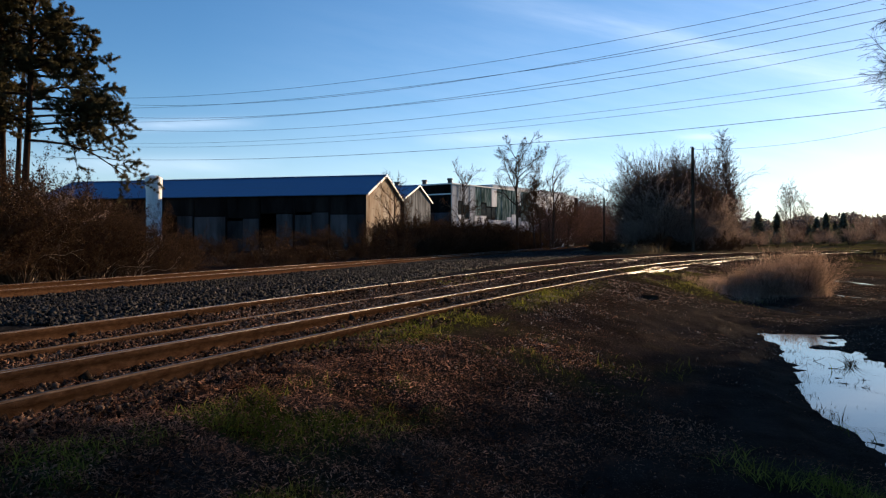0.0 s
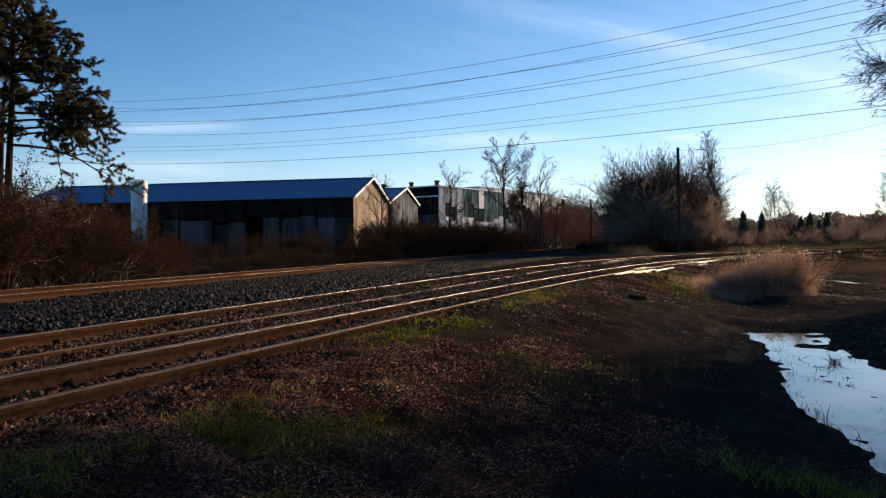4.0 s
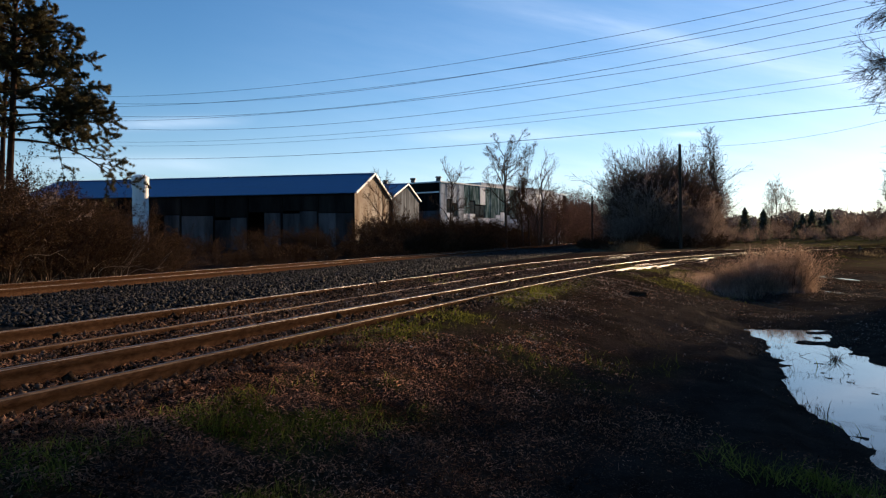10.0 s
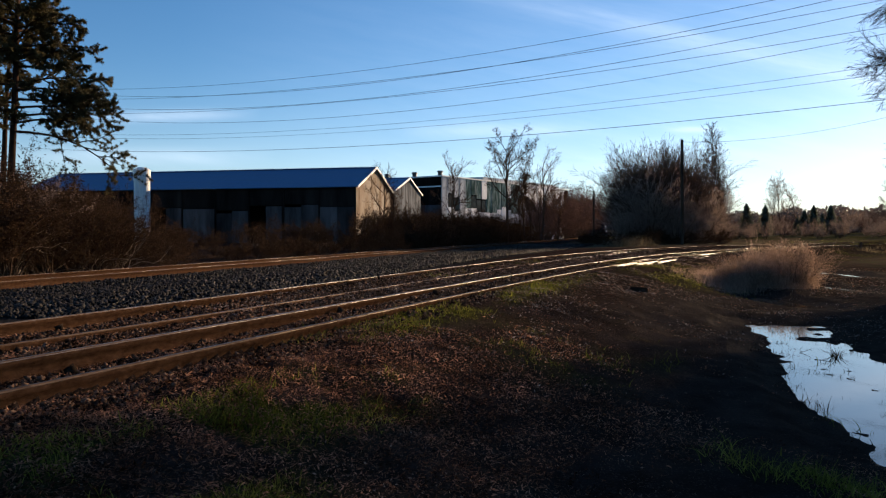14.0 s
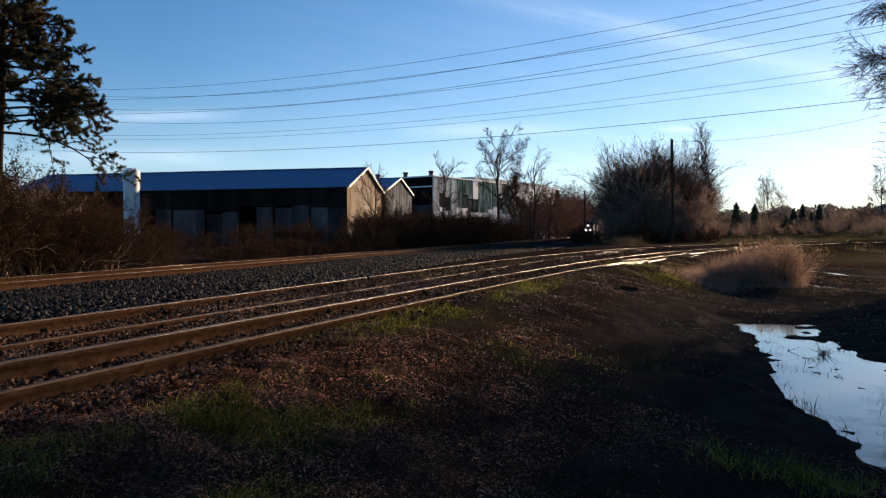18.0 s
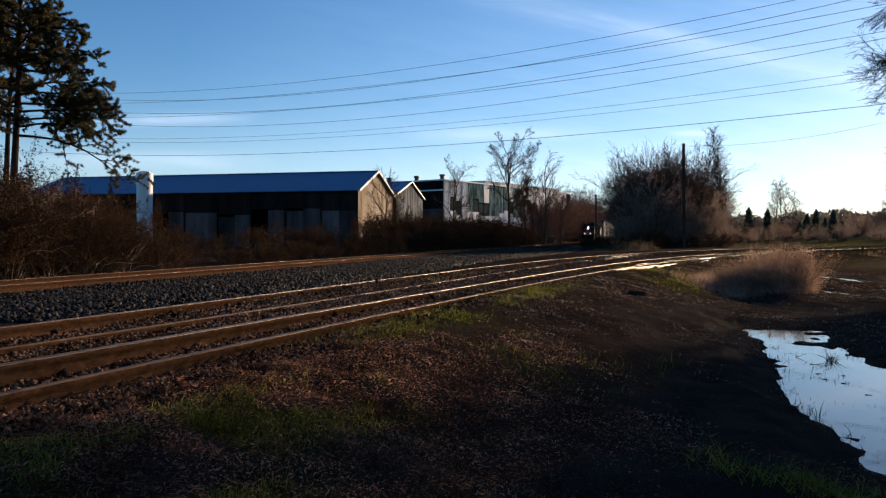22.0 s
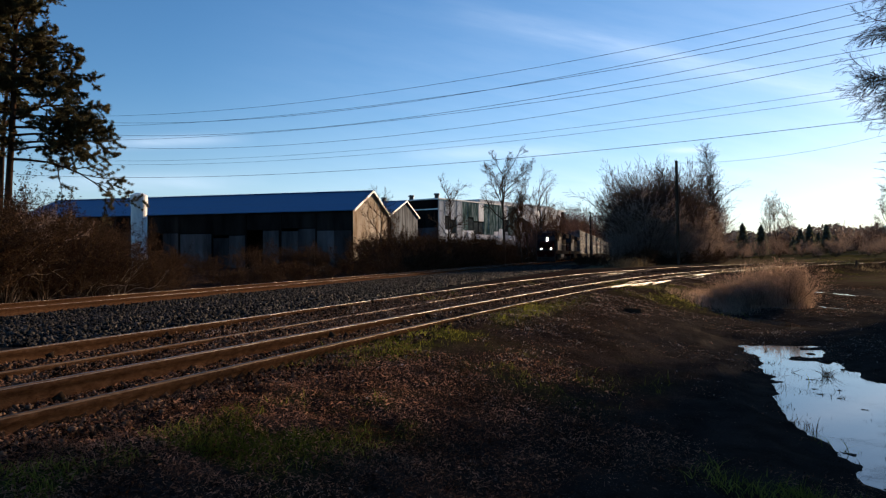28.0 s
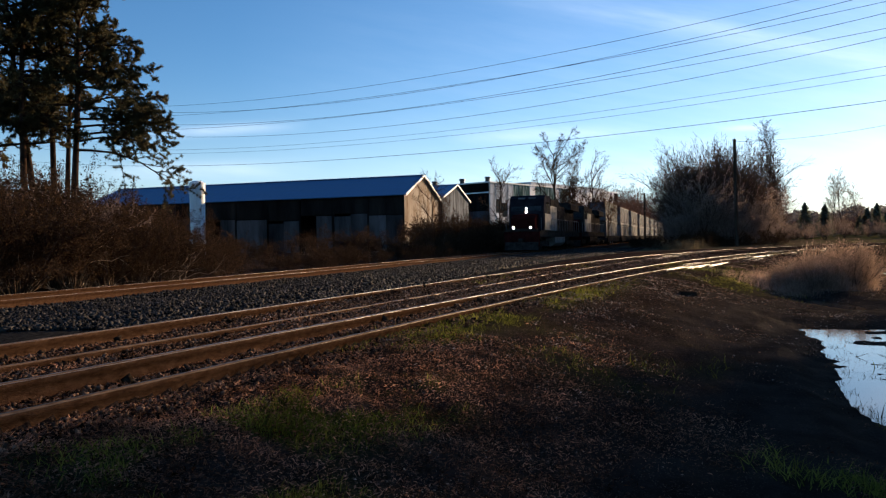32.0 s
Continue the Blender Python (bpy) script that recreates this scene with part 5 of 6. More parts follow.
def shed(x, y, w, length, eave, ridge, label, gable):
    """A long metal shed. Local x runs from the near gable to the left, local y away from the track."""
    ang = math.degrees(math.atan2(0.24, -0.97))
    z0 = 0.15
    ob = thing("warehouse_shed", pose(x, y, z0, 0, 0, ang), label, "warehouse")
    eave, ridge = eave - z0, ridge - z0
    # local +y is the near side: the far side is at -w
    bay = 5.2
    n = int(length // bay)
    for i in range(n + 1):
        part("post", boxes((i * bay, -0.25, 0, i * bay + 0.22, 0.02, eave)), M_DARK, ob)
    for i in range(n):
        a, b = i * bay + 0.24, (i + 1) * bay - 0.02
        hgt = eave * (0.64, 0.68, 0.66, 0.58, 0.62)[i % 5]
        # Upper panels near-black: the shaded wall's darkness is in their colour.
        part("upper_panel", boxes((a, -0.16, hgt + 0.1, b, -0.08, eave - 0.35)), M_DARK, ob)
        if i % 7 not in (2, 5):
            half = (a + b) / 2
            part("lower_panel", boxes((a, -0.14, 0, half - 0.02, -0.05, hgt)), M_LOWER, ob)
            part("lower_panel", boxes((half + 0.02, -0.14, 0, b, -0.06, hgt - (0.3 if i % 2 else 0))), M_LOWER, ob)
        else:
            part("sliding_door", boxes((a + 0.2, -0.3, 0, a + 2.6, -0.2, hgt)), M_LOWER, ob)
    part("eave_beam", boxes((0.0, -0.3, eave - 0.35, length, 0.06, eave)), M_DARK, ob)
    # Back and inner walls kept near-black, as the shed's interior shade.
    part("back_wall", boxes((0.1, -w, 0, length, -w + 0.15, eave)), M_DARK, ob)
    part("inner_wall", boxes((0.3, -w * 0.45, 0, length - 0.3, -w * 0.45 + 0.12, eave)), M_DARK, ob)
    part("far_gable", prism([(0, 0), (-w, 0), (-w, eave), (-w / 2, ridge), (0, eave)], 0, length - 0.2, length), M_WALL, ob)
    # gable of upright sheets, each with its own height under the roof slope
    k = 12
    for i in range(k):
        a, b = -w * i / k, -w * (i + 1) / k + 0.02
        top = lambda q: eave + (ridge - eave) * (1 - abs(q + w / 2) / (w / 2)) - 0.02
        pts = [(a, 0), (b, 0), (b, top(b)), (a, top(a))]
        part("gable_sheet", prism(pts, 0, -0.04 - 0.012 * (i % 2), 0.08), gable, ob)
    th = 0.12
    for sgn in (1, -1):
        e_y, m_y = (0.35, -w / 2) if sgn > 0 else (-w - 0.35, -w / 2)
        drop_ = (ridge - eave) * 0.35 / (w / 2)
        pts = [(e_y, eave - drop_), (m_y, ridge), (m_y, ridge + th), (e_y, eave - drop_ + th)]
        roof = part("roof_slope", prism(pts, 0, -0.35, length + 0.3), M_ROOF, ob)
        for j in range(int(length / 1.3)):
            q = j * 1.3
            pts2 = [(e_y, eave - drop_ + th), (m_y, ridge + th), (m_y, ridge + th + 0.010), (e_y, eave - drop_ + th + 0.010)]
            part("seam", prism(pts2, 0, q, q + 0.06), M_ROOF, roof)
        pts = [(e_y, eave - drop_ - 0.12), (m_y, ridge - 0.10), (m_y, ridge + th + 0.07), (e_y, eave - drop_ + th + 0.07)]
        part("rake_trim", prism(pts, 0, -0.48, -0.352), M_TRIM, ob)
    part("ridge_cap", boxes((-0.35, -w / 2 - 0.25, ridge + th - 0.02, length + 0.3, -w / 2 + 0.25, ridge + th + 0.06)), M_ROOF, ob)
    return ob


def build_buildings():
    s1 = shed(-10.3, 95.0, 15.2, 53, 7.85, 10.9, "long metal shed with sky-tinted roof and rusty gable", M_GABLE)
    shed(-6.9, 125.4, 18.0, 40, 9.2, 11.9, "second metal shed with grey gable behind the first", M_DULL)
    # standing tank
    tank = thing("storage_tank", pose(-38.3, 94.0, 0.1), "tall white cylindrical storage tank beside the shed", "tank")
    bm = bmesh.new()
    drum(bm, (0, 0, 0), (0, 0, 8.4), 1.0, 1.0, 28)
    part("shell", bm, M_TANK, tank)
    bm = drum(bmesh.new(), (0, 0, 8.4), (0, 0, 9.75), 1.08, 1.08, 28)
    part("cap", bm, M_TANK, tank, "white capped top drum")
    part("dome", drum(bmesh.new(), (0, 0, 9.75), (0, 0, 10.05), 1.08, 0.55, 28), M_TANK, tank)
    for z in (2.1, 4.2, 6.3, 8.4):
        part("hoop", drum(bmesh.new(), (0, 0, z - 0.05), (0, 0, z + 0.05), 1.03 if z < 8 else 1.11, None, 28), M_TANK, tank)
    bm = bmesh.new()
    for z in np.arange(0.4, 9.6, 0.33):
        box(bm, -0.2, -1.22, z, 0.2, -1.19, z + 0.03)
    box(bm, -0.23, -1.22, 0, -0.2, -1.18, 9.9), box(bm, 0.2, -1.22, 0, 0.23, -1.18, 9.9)
    part("ladder", bm, M_TANK, tank)
    # white works building: front runs away to the right
    ang = math.degrees(math.atan2(0.8, 0.6))
    b = thing("factory_building", pose(1.9, 150.0, 0.1, 0, 0, ang), "tall streaked white industrial building with flat roof", "factory")
    H = 13.6
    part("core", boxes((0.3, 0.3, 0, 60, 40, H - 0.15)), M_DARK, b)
    part("rear_block", boxes((22, 4, H - 0.15, 60, 40, H + 1.4)), M_WHITE, b)
    n, w = 26, 2.2
    rng = random.Random(4)
    for i in range(n):
        x0, x1 = i * w, i * w + w - 0.04
        green = i in (4, 5, 6, 8, 9, 10, 11, 13, 14)
        pale = M_PALE if i in (7, 12) or i > 14 else M_WHITE
        low = H * rng.choice((0.46, 0.52, 0.57))
        proud = 0.04 * (i % 2)
        part("front_panel", boxes((x0, -proud, 0, x1, 0.25, low)), M_PALE if i % 3 else M_WHITE, b)
        if i in (1, 2, 5, 6, 7, 12, 16, 17):
            part("window", boxes((x0 + 0.1, 0.10, low + 0.05, x1 - 0.1, 0.22, low + H * 0.20)), M_PANE, b)
            low += H * 0.22
        part("front_panel", boxes((x0, 0.02 - proud, low + 0.04, x1, 0.25, H)), M_GREEN if green else pale, b, "green stained panel" if green else "")
    # Side panels dark: the unlit flank's shade is in their tone.
    for i in range(10):
        part("side_panel", boxes((0.0, 0.3 + i * 4, 0, 0.28, 0.3 + i * 4 + 3.95, H * 0.72 if i > 1 else H * 0.55)), M_LOWER, b)
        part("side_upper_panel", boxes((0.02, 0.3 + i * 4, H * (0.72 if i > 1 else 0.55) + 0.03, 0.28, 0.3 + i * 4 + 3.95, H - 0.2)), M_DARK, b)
    part("side_rail", boxes((-0.12, 0.3, H * 0.83, 0.0, 12, H * 0.85)), M_TRIM, b)
    part("coping", boxes((-0.15, -0.15, H - 0.14, 60, 0.4, H + 0.12), (-0.15, 0.4, H - 0.14, 0.4, 40, H + 0.12)), M_TRIM, b)
    part("roof", boxes((0.4, 0.4, H - 0.15, 60, 40, H + 0.02)), M_WALL, b)
    for y in (2, 9, 17):
        v = part("roof_vent", drum(bmesh.new(), (2.0, y, H), (2.0, y, H + 1.0), 0.5, None, 12), M_STEEL, b)
        part("vent_cap", drum(bmesh.new(), (2.0, y, H + 1.0), (2.0, y, H + 1.3), 0.7, 0.6, 12), M_STEEL, v)
    # far low block near the horizon on the open side
    far = thing("far_building", pose(146.0, 185.0, 0.2, 0, 0, -25), "far low flat-roofed building behind the hedge", "building")
    part("wall", boxes((-20, 0, 0, 20, 14, 8.6)), M_GABLE, far)
    part("roof", boxes((-20.4, -0.4, 8.6, 20.4, 14.4, 9.0)), M_WALL, far)
    part("chimney", boxes((-12, 4, 9.0, -10, 6, 11.0)), M_GABLE, far)


# ---- poles and wires ----
def wire(name, pts, r, label, group):
    cu = bpy.data.curves.new(name, "CURVE")
    cu.dimensions, cu.bevel_depth, cu.bevel_resolution = "3D", r, 1
    sp = cu.splines.new("POLY")
    sp.points.add(len(pts) - 1)
    for p, q in zip(sp.points, pts):
        p.co = (*q, 1)
    cu.materials.append(M_WIRE)
    return tagged(new(name, cu), label, "cable", group)


def build_wires():
    # heights at three stations of one span
    a, b = Vector((-30.0, 68.0)), Vector((21.1, 37.0))
    rows = ((174.5, 106, -10, 0.014), (186.5, 131, 11, 0.015), (192, 131, 29, 0.014), (208.5, 160, 48, 0.015), (217, 165, 75, 0.014), (230, 192, 90, 0.014), (254, 216.5, 140, 0.011), (260.5, 227, 155, 0.011), (283, 257, 199, 0.017))
    for l, c, r, rad in rows:
        z = [1.5 + (427 - v) / 1255 * d for v, d in ((l, 68.0), (c, 47.2), (r, 37.0))]
        t = (0.0, 0.672, 1.0)
        k = np.polyfit(t, z, 2)
        pts = [(*(a.lerp(b, 0) + (b - a) * q), float(np.polyval(k, q))) for q in np.linspace(-0.55, 1.5, 60)]
        wire("power_line", pts, rad * 0.92, "black overhead power line hanging in a long sag", "overhead power lines")
    pole = thing("utility_pole", pose(21.9, 62.0, 0.15, 0, -0.6, 0), "bare wooden utility pole beside the thicket", "utility pole")
    part("shaft", drum(bmesh.new(), (0, 0, -0.2), (0, 0, 9.5), 0.15, 0.12, 14), M_WOOD, pole)
    part("cap", drum(bmesh.new(), (0, 0, 9.5), (0, 0, 9.57), 0.13, 0.10, 14), M_STEEL, pole)
    part("bolt", drum(bmesh.new(), (0, -0.25, 9.3), (0, 0.25, 9.3), 0.025, None, 8), M_STEEL, pole)
    pts = []
    p0, p1 = Vector((21.8, 62.0, 9.5)), Vector((37.0, 52.0, 11.0))
    for q in np.linspace(0, 1.0, 30):
        p = p0.lerp(p1, q)
        pts.append((p.x, p.y, p.z - 0.75 * 4 * q * (1 - q)))
    wire("telephone_line", pts, 0.012, "thin sagging line from the wooden pole", "overhead power lines")
    far = thing("utility_pole", pose(31.8, 140.0, 0.15), "short far wooden pole behind the track", "utility pole")
    part("shaft", drum(bmesh.new(), (0, 0, 0), (0, 0, 9.8), 0.20, 0.16, 12), M_WOOD, far)
    lamp = thing("street_lamp", pose(86.5, 150.0, 0.2), "far slim street lamp on open ground", "street lamp")
    part("post", drum(bmesh.new(), (0, 0, 0), (0, 0, 7.4), 0.08, 0.05, 8), M_STEEL, lamp)
    part("arm", drum(bmesh.new(), (0, 0, 7.3), (0.9, 0, 7.4), 0.04, None, 8), M_STEEL, lamp)
    part("head", boxes((0.7, -0.12, 7.33, 1.2, 0.12, 7.45), bevel=0.02), M_STEEL, lamp)


# ---- small things on the ground ----
def build_oddments():
    post = thing("marker_post", pose(28.0, 46.0, float(ground_z(28.0, 46.0)) - 0.05), "short weathered wooden post beyond the tracks", "post")
    part("shaft", boxes((-0.06, -0.06, 0, 0.06, 0.06, 0.46), bevel=0.012), M_WOOD, post)
    part("cap", prism([(-0.07, 0.46), (0.07, 0.46), (0.0, 0.51)], 1, -0.07, 0.07), M_WOOD, post)
    rng = random.Random(77)
    block = thing("timber_block", pose(3.87, 13.25, float(ground_z(3.87, 13.25)) - 0.02, 0, 3, 14), "dark rotten chunk of sleeper lying on dirt", "timber")
    bm = boxes((-0.15, -0.08, -0.02, 0.15, 0.08, 0.085), bevel=0.022)
    for v in bm.verts:
        v.co += Vector((rng.uniform(-0.02, 0.02), rng.uniform(-0.015, 0.015), rng.uniform(-0.012, 0.012)))
    part("body", bm, M_TIE, block)
    part("spike", drum(bmesh.new(), (0.1, 0.02, 0.14), (0.1, 0.02, 0.19), 0.012, 0.018, 6), M_RUST, block)
    # tufts and sticks standing in the puddle
    nrng = np.random.default_rng(12)
    for x, y, h, k in ((5.00, 8.70, 0.26, 60), (3.33, 5.97, 0.20, 12), (4.78, 9.82, 0.06, 80), (4.09, 8.13, 0.12, 30), (4.52, 8.80, 0.10, 22), (3.68, 7.43, 0.09, 40), (3.58, 7.02, 0.10, 26), (3.43, 6.46, 0.10, 24), (4.79, 9.23, 0.08, 24), (3.37, 6.16, 0.10, 40)):
        tuft = thing("rush_tuft", pose(x, y, WATER_Z - 0.04), "dark dead rush tuft standing in the puddle", "rushes", "rush tufts")
        r = 0.05 * np.sqrt(nrng.uniform(0, 1, k)) * (3 if h < 0.2 else 1)
        a = nrng.uniform(0, 6.283, k)
        me = blades("rush_blades", r * np.cos(a), r * np.sin(a), np.zeros(k), nrng.uniform(0.3, 1.1, k) * h + 0.03, nrng.uniform(0.005, 0.010, k), nrng.uniform(0.1, 1.5, k), nrng, M_RUSH, 3)
        part("foliage", me, None, tuft)["kind"] = "stuff"
    for i in range(9):
        x, y = rng.uniform(4.2, 5.6), rng.uniform(6.6, 9.2)
        stick = thing("floating_stick", pose(x, y, WATER_Z + 0.004, 0, 0, rng.uniform(-40, 40)), "dark thin stick floating on the puddle", "stick", "floating sticks")
        out = []
        grow(rng, Vector((-0.12, 0, 0)), Vector((1, 0, 0.0)), rng.uniform(0.08, 0.24), 0.004, 0, [(4, 0.12, 0.0, 2, 40, 0.35, 0.3), (2, 0.1, 0.0, 0, 0, 0, 0)], out)
        part("twig", tubes("twig", out, 5, M_DARKTWIG), None, stick)


# ---- train ----
# Train paints lowered to hold the thicket's shade over the train.
M_NOSE = material("dark red locomotive paint", two((0.020, 0.005, 0.005), (0.045, 0.011, 0.010)), 1.5, 0.4, 0, 0.05, 20, spec=0)
M_LOCO = material("pale grey locomotive paint", two((0.10, 0.098, 0.095), (0.22, 0.215, 0.205)), 1.2, 0.7, 0, 0.05, 20, spec=0.05)
M_CAB = material("dark blue cab paint", two((0.010, 0.010, 0.014), (0.025, 0.025, 0.032)), 1.2, 0.4, spec=0)
M_HOOD = material("dark hood paint holding shade", two((0.014, 0.013, 0.013), (0.045, 0.04, 0.036)), 1.5, 0.5, 0, 0.05, 20, spec=0)
M_UNDER = material("black grimy running gear", two((0.015, 0.014, 0.013), (0.05, 0.045, 0.04)), 3, 0.75, 0, spec=0)
M_BOX = material("white grey container paint", [(0.35, (0.045, 0.047, 0.052)), (0.52, (0.13, 0.133, 0.14)), (0.68, (0.20, 0.20, 0.205))], 0.7, 0.7, 0, 0.05, 10, stretch=(1, 1, 0.5), spec=0.03, vary=0.3)
M_BOXDARK = material("dark grey container paint", two((0.04, 0.045, 0.055), (0.08, 0.085, 0.10)), 0.8, 0.7, 0, 0.05, 10, spec=0.05, vary=0.25)
M_BEAM = material("lit headlamp glass", two((0.9, 0.85, 0.7), (1, 0.95, 0.8)), 1, 0.2, glow=((1.0, 0.86, 0.66), 26.0))
TRACK_TURN = math.degrees(math.atan(0.296))


def truck(ob, y, wheel_r, axles, spacing):
    """A bogie: side frames, bolster, axles with wheels."""
    half = spacing * (axles - 1) / 2
    for s in (-1, 1):
        part("truck_frame", boxes((s * 1.0 - 0.09, y - half - 0.6, wheel_r * 0.7, s * 1.0 + 0.09, y + half + 0.6, wheel_r * 1.55), bevel=0.04), M_UNDER, ob)
    part("bolster", boxes((-0.95, y - 0.3, wheel_r * 0.8, 0.95, y + 0.3, wheel_r * 1.7)), M_UNDER, ob)
    for i in range(axles):
        ya = y - half + i * spacing
        w = part("wheelset", drum(bmesh.new(), (-0.8, ya, wheel_r), (0.8, ya, wheel_r), 0.09, None, 10), M_UNDER, ob)
        for s in (-1, 1):
            bm = bmesh.new()
            drum(bm, (s * 0.69, ya, wheel_r), (s * 0.82, ya, wheel_r), wheel_r, None, 24)
            drum(bm, (s * 0.66, ya, wheel_r), (s * 0.69, ya, wheel_r), wheel_r + 0.028, None, 24)
            part("wheel", bm, M_UNDER, w)


def locomotive(lead):
    label = "leading diesel locomotive with red nose and lit headlights" if lead else "second diesel locomotive with dark hood"
    ob = thing("diesel_locomotive", Matrix(), label, "locomotive", "train")
    # Hood near-black in shade tone, cab side and cabinet pale as if sunlit.
    nose, side, pale = (M_NOSE, M_HOOD, M_LOCO)
    part("underframe", boxes((-1.5, -21.6, 1.15, 1.5, -0.7, 1.62), bevel=0.03), M_UNDER, ob)
    part("walkway", boxes((-1.55, -21.7, 1.62, 1.55, -0.6, 1.70)), M_UNDER, ob)
    part("pilot", prism([(-1.45, 0.35), (1.45, 0.35), (1.5, 1.6), (-1.5, 1.6)], 1, -0.75, -0.45), nose, ob)
    part("plow", prism([(-0.45, 0.12), (-0.12, 0.10), (-0.55, 0.95), (-0.7, 0.95)], 0, -1.4, 1.4), M_UNDER, ob)
    part("coupler", boxes((-0.16, -0.5, 0.75, 0.16, 0.15, 1.05), bevel=0.04), M_UNDER, ob)
    part("anticlimber", boxes((-1.3, -0.62, 1.66, 1.3, -0.42, 1.86)), M_UNDER, ob)
    for s in (-1, 1):
        st = part("front_steps", boxes((s * 1.2 - 0.3, -1.35, 0.35, s * 1.2 + 0.3, -0.95, 0.40), (s * 1.2 - 0.3, -1.35, 0.78, s * 1.2 + 0.3, -0.95, 0.83), (s * 1.2 - 0.3, -1.35, 1.2, s * 1.2 + 0.3, -0.95, 1.25)), M_UNDER, ob)
    # nose with sloping top and bevelled corners
    bm = prism([(-1.05, 1.70), (-1.05, 2.75), (-1.55, 3.05), (-2.6, 3.15), (-2.6, 1.70)], 0, -1.05, 1.05)
    bmesh.ops.bevel(bm, geom=bm.edges[:], offset=0.08, segments=2, profile=0.6, affect="EDGES")
    part("nose", bm, nose, ob, "dark red nose")
    part("nose_door", boxes((-0.32, -1.07, 1.75, 0.32, -1.03, 2.62), bevel=0.015), nose, ob)
    # cab with sloped windscreen
    bm = prism([(-2.2, 1.70), (-2.2, 3.25), (-2.55, 4.45), (-3.1, 4.75), (-5.2, 4.75), (-5.2, 1.70)], 0, -1.52, 1.52)
    bmesh.ops.bevel(bm, geom=[e for e in bm.edges if abs(e.verts[0].co.y - e.verts[1].co.y) < 4], offset=0.10, segments=2, profile=0.6, affect="EDGES")
    cab = part("cab", bm, M_CAB if lead else side, ob, "dark cab with sloped windscreens")
    for s in (-1, 1):
        part("windscreen", prism([(-2.20, 3.36), (-2.50, 4.18), (-2.53, 4.16), (-2.24, 3.34)], 0, s * 0.75 - 0.55, s * 0.75 + 0.55), M_PANE, cab)
        part("side_window", boxes((s * 1.525 - 0.01, -4.6, 3.25, s * 1.525 + 0.01, -3.3, 4.05)), M_PANE, cab)
        part("cab_side_panel", boxes((s * 1.53 - 0.012, -5.0, 1.75, s * 1.53 + 0.012, -2.7, 3.15)), pale, cab, "light grey cab side")
        part("sun_visor", boxes((s * 1.62 - 0.10, -4.7, 4.08, s * 1.62 + 0.10, -3.2, 4.11)), M_UNDER, cab)
    part("number_board", boxes((-0.75, -2.66, 4.36, -0.15, -2.55, 4.56), (0.15, -2.66, 4.36, 0.75, -2.55, 4.56), bevel=0.02), M_BOX, cab)
    # long hood, stepped, with doors and vents
    part("hood", boxes((-0.95, -21.2, 1.70, 0.95, -5.2, 4.15), bevel=0.07), side, ob)
    part("equipment_cabinet", boxes((-1.5, -8.4, 1.70, 1.5, -5.25, 3.9), bevel=0.05), pale, ob, "pale grey equipment cabinet")
    part("dynamic_brake_box", boxes((-1.45, -9.8, 3.55, 1.45, -5.8, 4.55), bevel=0.08), side, ob)
    part("radiator_wing", prism([(-1.5, 3.9), (1.5, 3.9), (1.5, 4.45), (1.2, 4.68), (-1.2, 4.68), (-1.5, 4.45)], 1, -21.2, -16.2), side, ob)
    part("exhaust_stack", boxes((-0.5, -12.9, 4.15, 0.5, -11.7, 4.45), bevel=0.04), M_UNDER, ob)
    part("roof_fan", drum(bmesh.new(), (0, -14.6, 4.15), (0, -14.6, 4.32), 0.7, None, 20), M_UNDER, ob)
    part("horn", drum(bmesh.new(), (0.3, -5.6, 4.55), (0.3, -5.1, 4.6), 0.05, 0.10, 10), M_STEEL, ob)
    for i in range(9):
        y = -9.2 - i * 0.78
        for s in (-1, 1):
            part("hood_door", boxes((s * 0.955 - 0.015, y - 0.68, 1.95, s * 0.955 + 0.015, y, 3.75)), side, ob)
    for s in (-1, 1):
        bm = bmesh.new()
        for i in range(15):
            drum(bm, (s * 1.5, -1.2 - i * 1.42, 1.7), (s * 1.5, -1.2 - i * 1.42, 2.75), 0.022, None, 6)
        drum(bm, (s * 1.5, -5.6, 2.75), (s * 1.5, -21.2, 2.75), 0.022, None, 6)
        part("handrail", bm, M_BOX, ob, "pale side handrail")
        part("air_reservoir", drum(bmesh.new(), (s * 1.2, -12.9, 1.0), (s * 1.2, -15.2, 1.0), 0.2, None, 12), M_UNDER, ob)
    part("fuel_tank", prism([(-1.45, 1.15), (-1.45, 0.6), (-1.1, 0.3), (1.1, 0.3), (1.45, 0.6), (1.45, 1.15)], 1, -12.6, -7.6), M_LOCO if lead else M_UNDER, ob, "grey fuel tank")
    truck(ob, -4.1, 0.53, 3, 1.95)
    truck(ob, -17.7, 0.53, 3, 1.95)
    if lead:
        for x, z, r, y in ((0.0, 3.56, 0.10, -2.38), (0.0, 3.30, 0.10, -2.28), (-0.72, 1.95, 0.08, -0.66), (0.72, 1.95, 0.08, -0.66)):
            lamp = part("lamp_housing", drum(bmesh.new(), (x, y - 0.2, z), (x, y + 0.06, z), r + 0.06, None, 16), M_UNDER, ob)
            part("headlight_lens" if abs(x) < 0.1 else "ditch_light_lens", drum(bmesh.new(), (x, y + 0.05, z), (x, y + 0.09, z), r, r * 0.9, 16), M_BEAM, lamp, "glowing headlight lens")
    else:
        part("headlight_housing", boxes((-0.2, -2.45, 3.1, 0.2, -2.15, 3.6), bevel=0.03), M_UNDER, ob)
    return ob


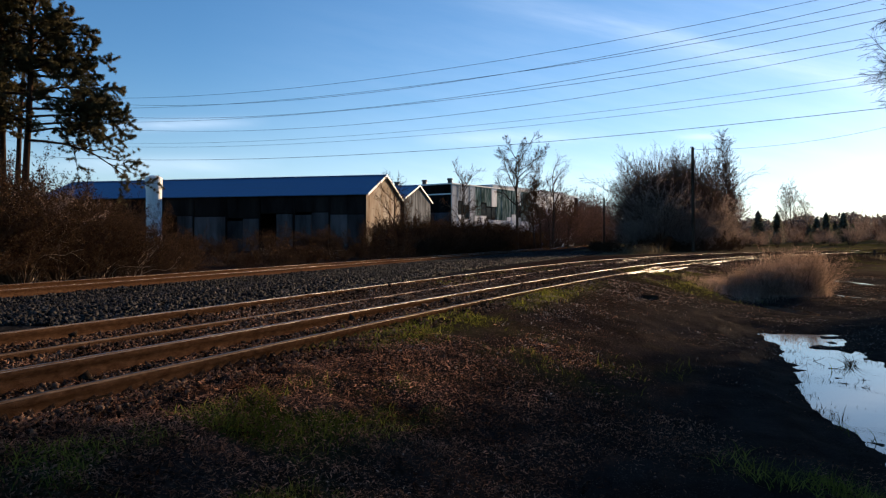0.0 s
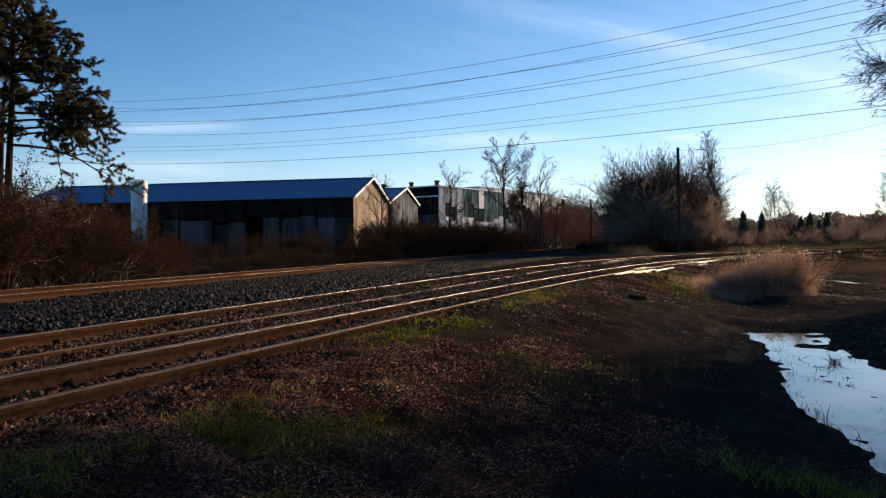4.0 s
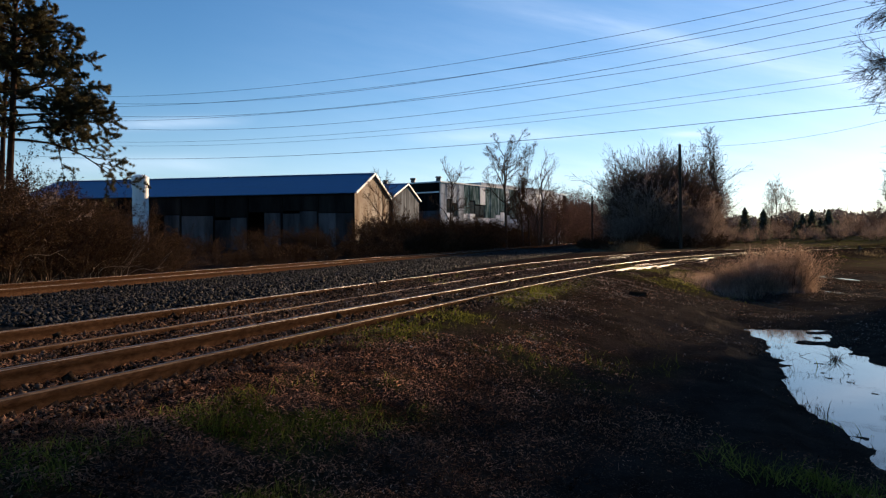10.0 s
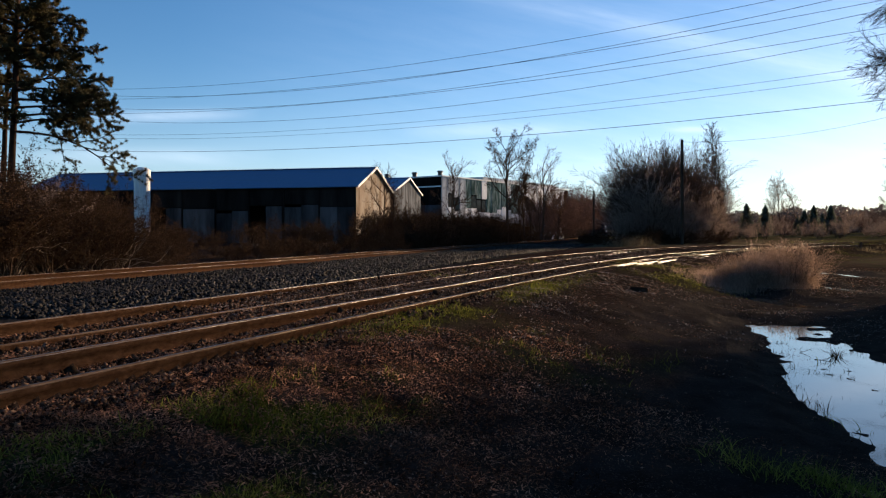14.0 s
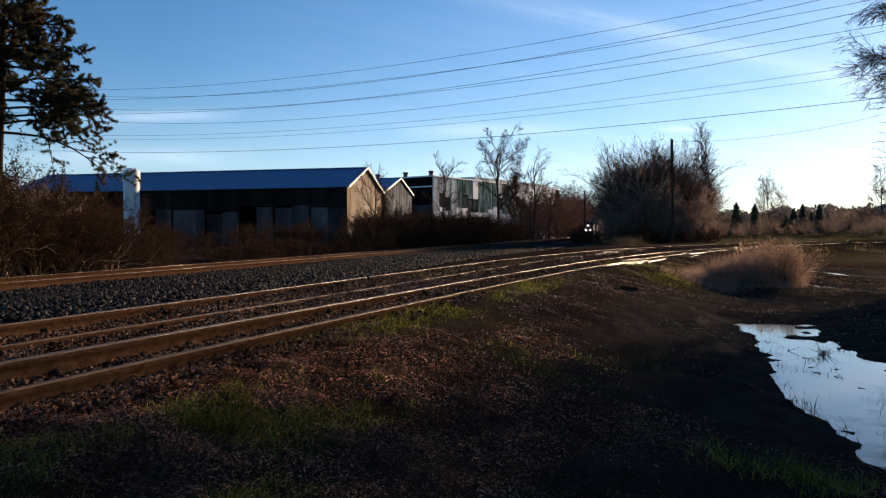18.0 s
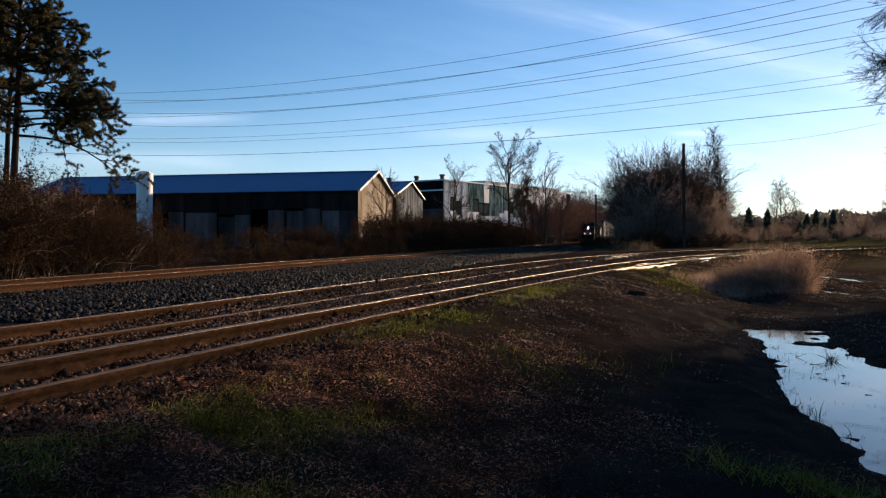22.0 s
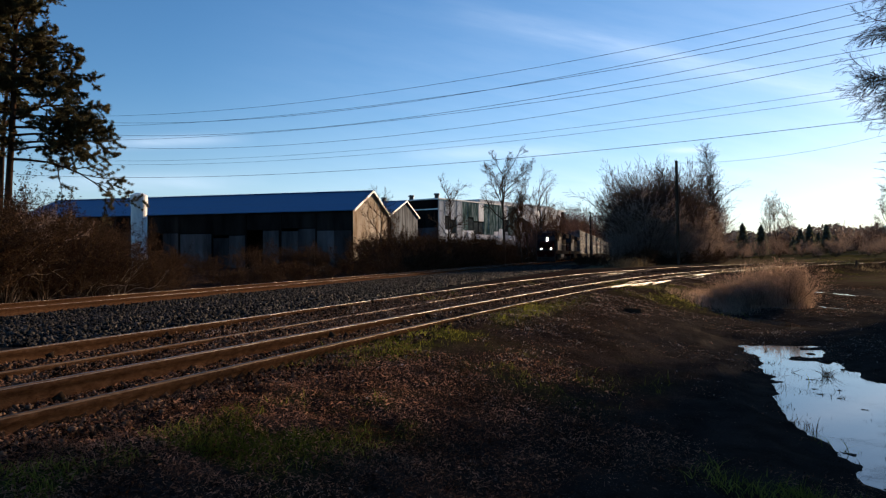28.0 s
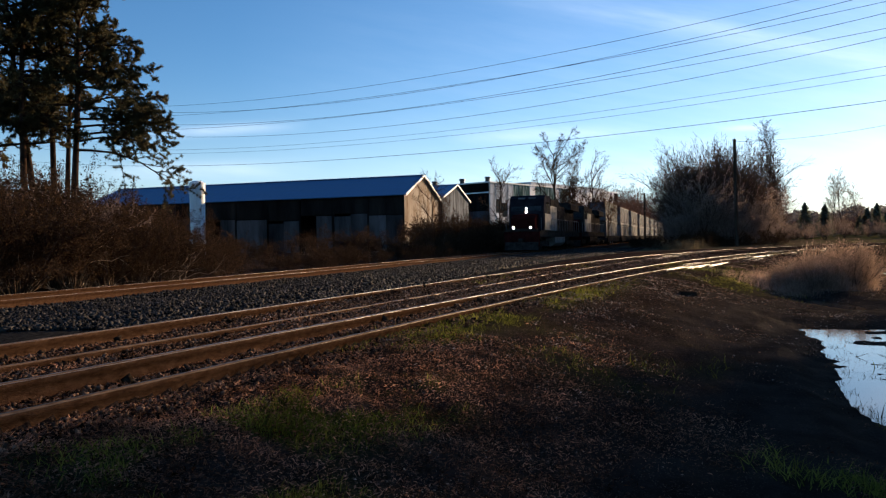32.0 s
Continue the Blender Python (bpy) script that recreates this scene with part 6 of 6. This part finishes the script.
def container(ob, y0, y1, z, h, mat):
    """A corrugated box with corner posts, rails, ribs and end doors."""
    c = part("container", boxes((-1.19, y1 + 0.05, z + 0.05, 1.19, y0 - 0.05, z + h - 0.05)), mat, ob)
    for x in (-1.22, 1.22):
        for y in (y0, y1):
            part("corner_post", boxes((x - 0.04 if x < 0 else x - 0.12, min(y, y - 0.16 if y == y0 else y), z, x + 0.12 if x < 0 else x + 0.04, max(y, y if y == y0 else y + 0.16), z + h)), mat, c)
        part("top_rail", boxes((x - 0.03, y1, z + h - 0.12, x + 0.03, y0, z + h)), mat, c)
        part("bottom_rail", boxes((x - 0.03, y1, z, x + 0.03, y0, z + 0.16)), mat, c)
        bm = bmesh.new()
        n = int((y0 - y1) / 0.56)
        for i in range(n):
            q = y1 + 0.3 + i * 0.56
            box(bm, min(x * 0.975, x), q, z + 0.16, max(x * 0.975, x), q + 0.26, z + h - 0.12)
        part("side_ribs", bm, mat, c)
    part("end_door", boxes((-1.1, y0 - 0.04, z + 0.15, -0.02, y0 + 0.02, z + h - 0.15), bevel=0.01), mat, c)
    part("end_door", boxes((0.02, y0 - 0.04, z + 0.15, 1.1, y0 + 0.02, z + h - 0.15), bevel=0.01), mat, c)
    return c


def well_car(kind):
    label = ("double-stack well car with two white containers", "double-stack well car with dark upper container", "double-stack well car with pale grey containers")[kind]
    ob = thing("container_well_car", Matrix(), label, "rail car", "train")
    lower, upper = ((M_BOX, M_BOX), (M_BOX, M_BOXDARK), (M_LOCO, M_BOX))[kind]
    for s in (-1, 1):
        part("side_sill", boxes((s * 1.42 - 0.07, -19.0, 0.38, s * 1.42 + 0.07, -2.4, 1.25), bevel=0.02), M_UNDER, ob)
    part("well_floor", boxes((-1.35, -18.6, 0.30, 1.35, -2.8, 0.40)), M_UNDER, ob)
    for y0, y1 in ((-0.5, -2.8), (-18.6, -20.9)):
        part("end_platform", boxes((-1.45, y1, 0.95, 1.45, y0, 1.20), bevel=0.02), M_UNDER, ob)
    truck(ob, -1.5, 0.42, 2, 1.75)
    truck(ob, -19.9, 0.42, 2, 1.75)
    container(ob, -3.2, -18.2, 0.42, 2.9, lower)
    container(ob, -2.6, -18.8, 3.36, 2.9, upper)
    return ob


TRAIN = []


def build_train():
    """The units and how far each one's front is behind the train's front."""
    TRAIN.append((locomotive(True), 0.0))
    TRAIN.append((locomotive(False), 22.6))
    kinds = [well_car(0), well_car(1), well_car(2)]
    pos = 45.4
    for i in range(9):
        k = (0, 0, 2, 1, 0, 2, 0, 1, 2)[i]
        ob = kinds[k]
        if any(ob is t[0] for t in TRAIN):
            ob = copy_thing(ob, Matrix())
        TRAIN.append((ob, pos))
        pos += 21.6


def motions():
    """The train rolls along the straight main track at a steady pace."""
    c, s = math.cos(radians(TRACK_TURN)), math.sin(radians(TRACK_TURN))
    for ob, back in TRAIN:
        rows = []
        for t in (0, 0.25, 0.5, 1, 2, 4, 8, 12, 16, 20, 24, 26, 27, 28, 29, 30, 30.5, 31, 31.25, 31.5, 31.75, 32):
            y = 60.6 + (32 - t) * 11.3 + back * c - 0.135 * max(0.0, t - 28.0) ** 2
            rows.append((t, pose(float(main_x(y)), y, MAIN_Z, 0, 0, 180 - TRACK_TURN)))
        walk(ob, rows)


build_ground()
build_water()
build_buildings()
build_wires()
build_trees()
build_brush()
build_train()
build_cover()
build_oddments()
build_tracks()
build_crossing()
motions()
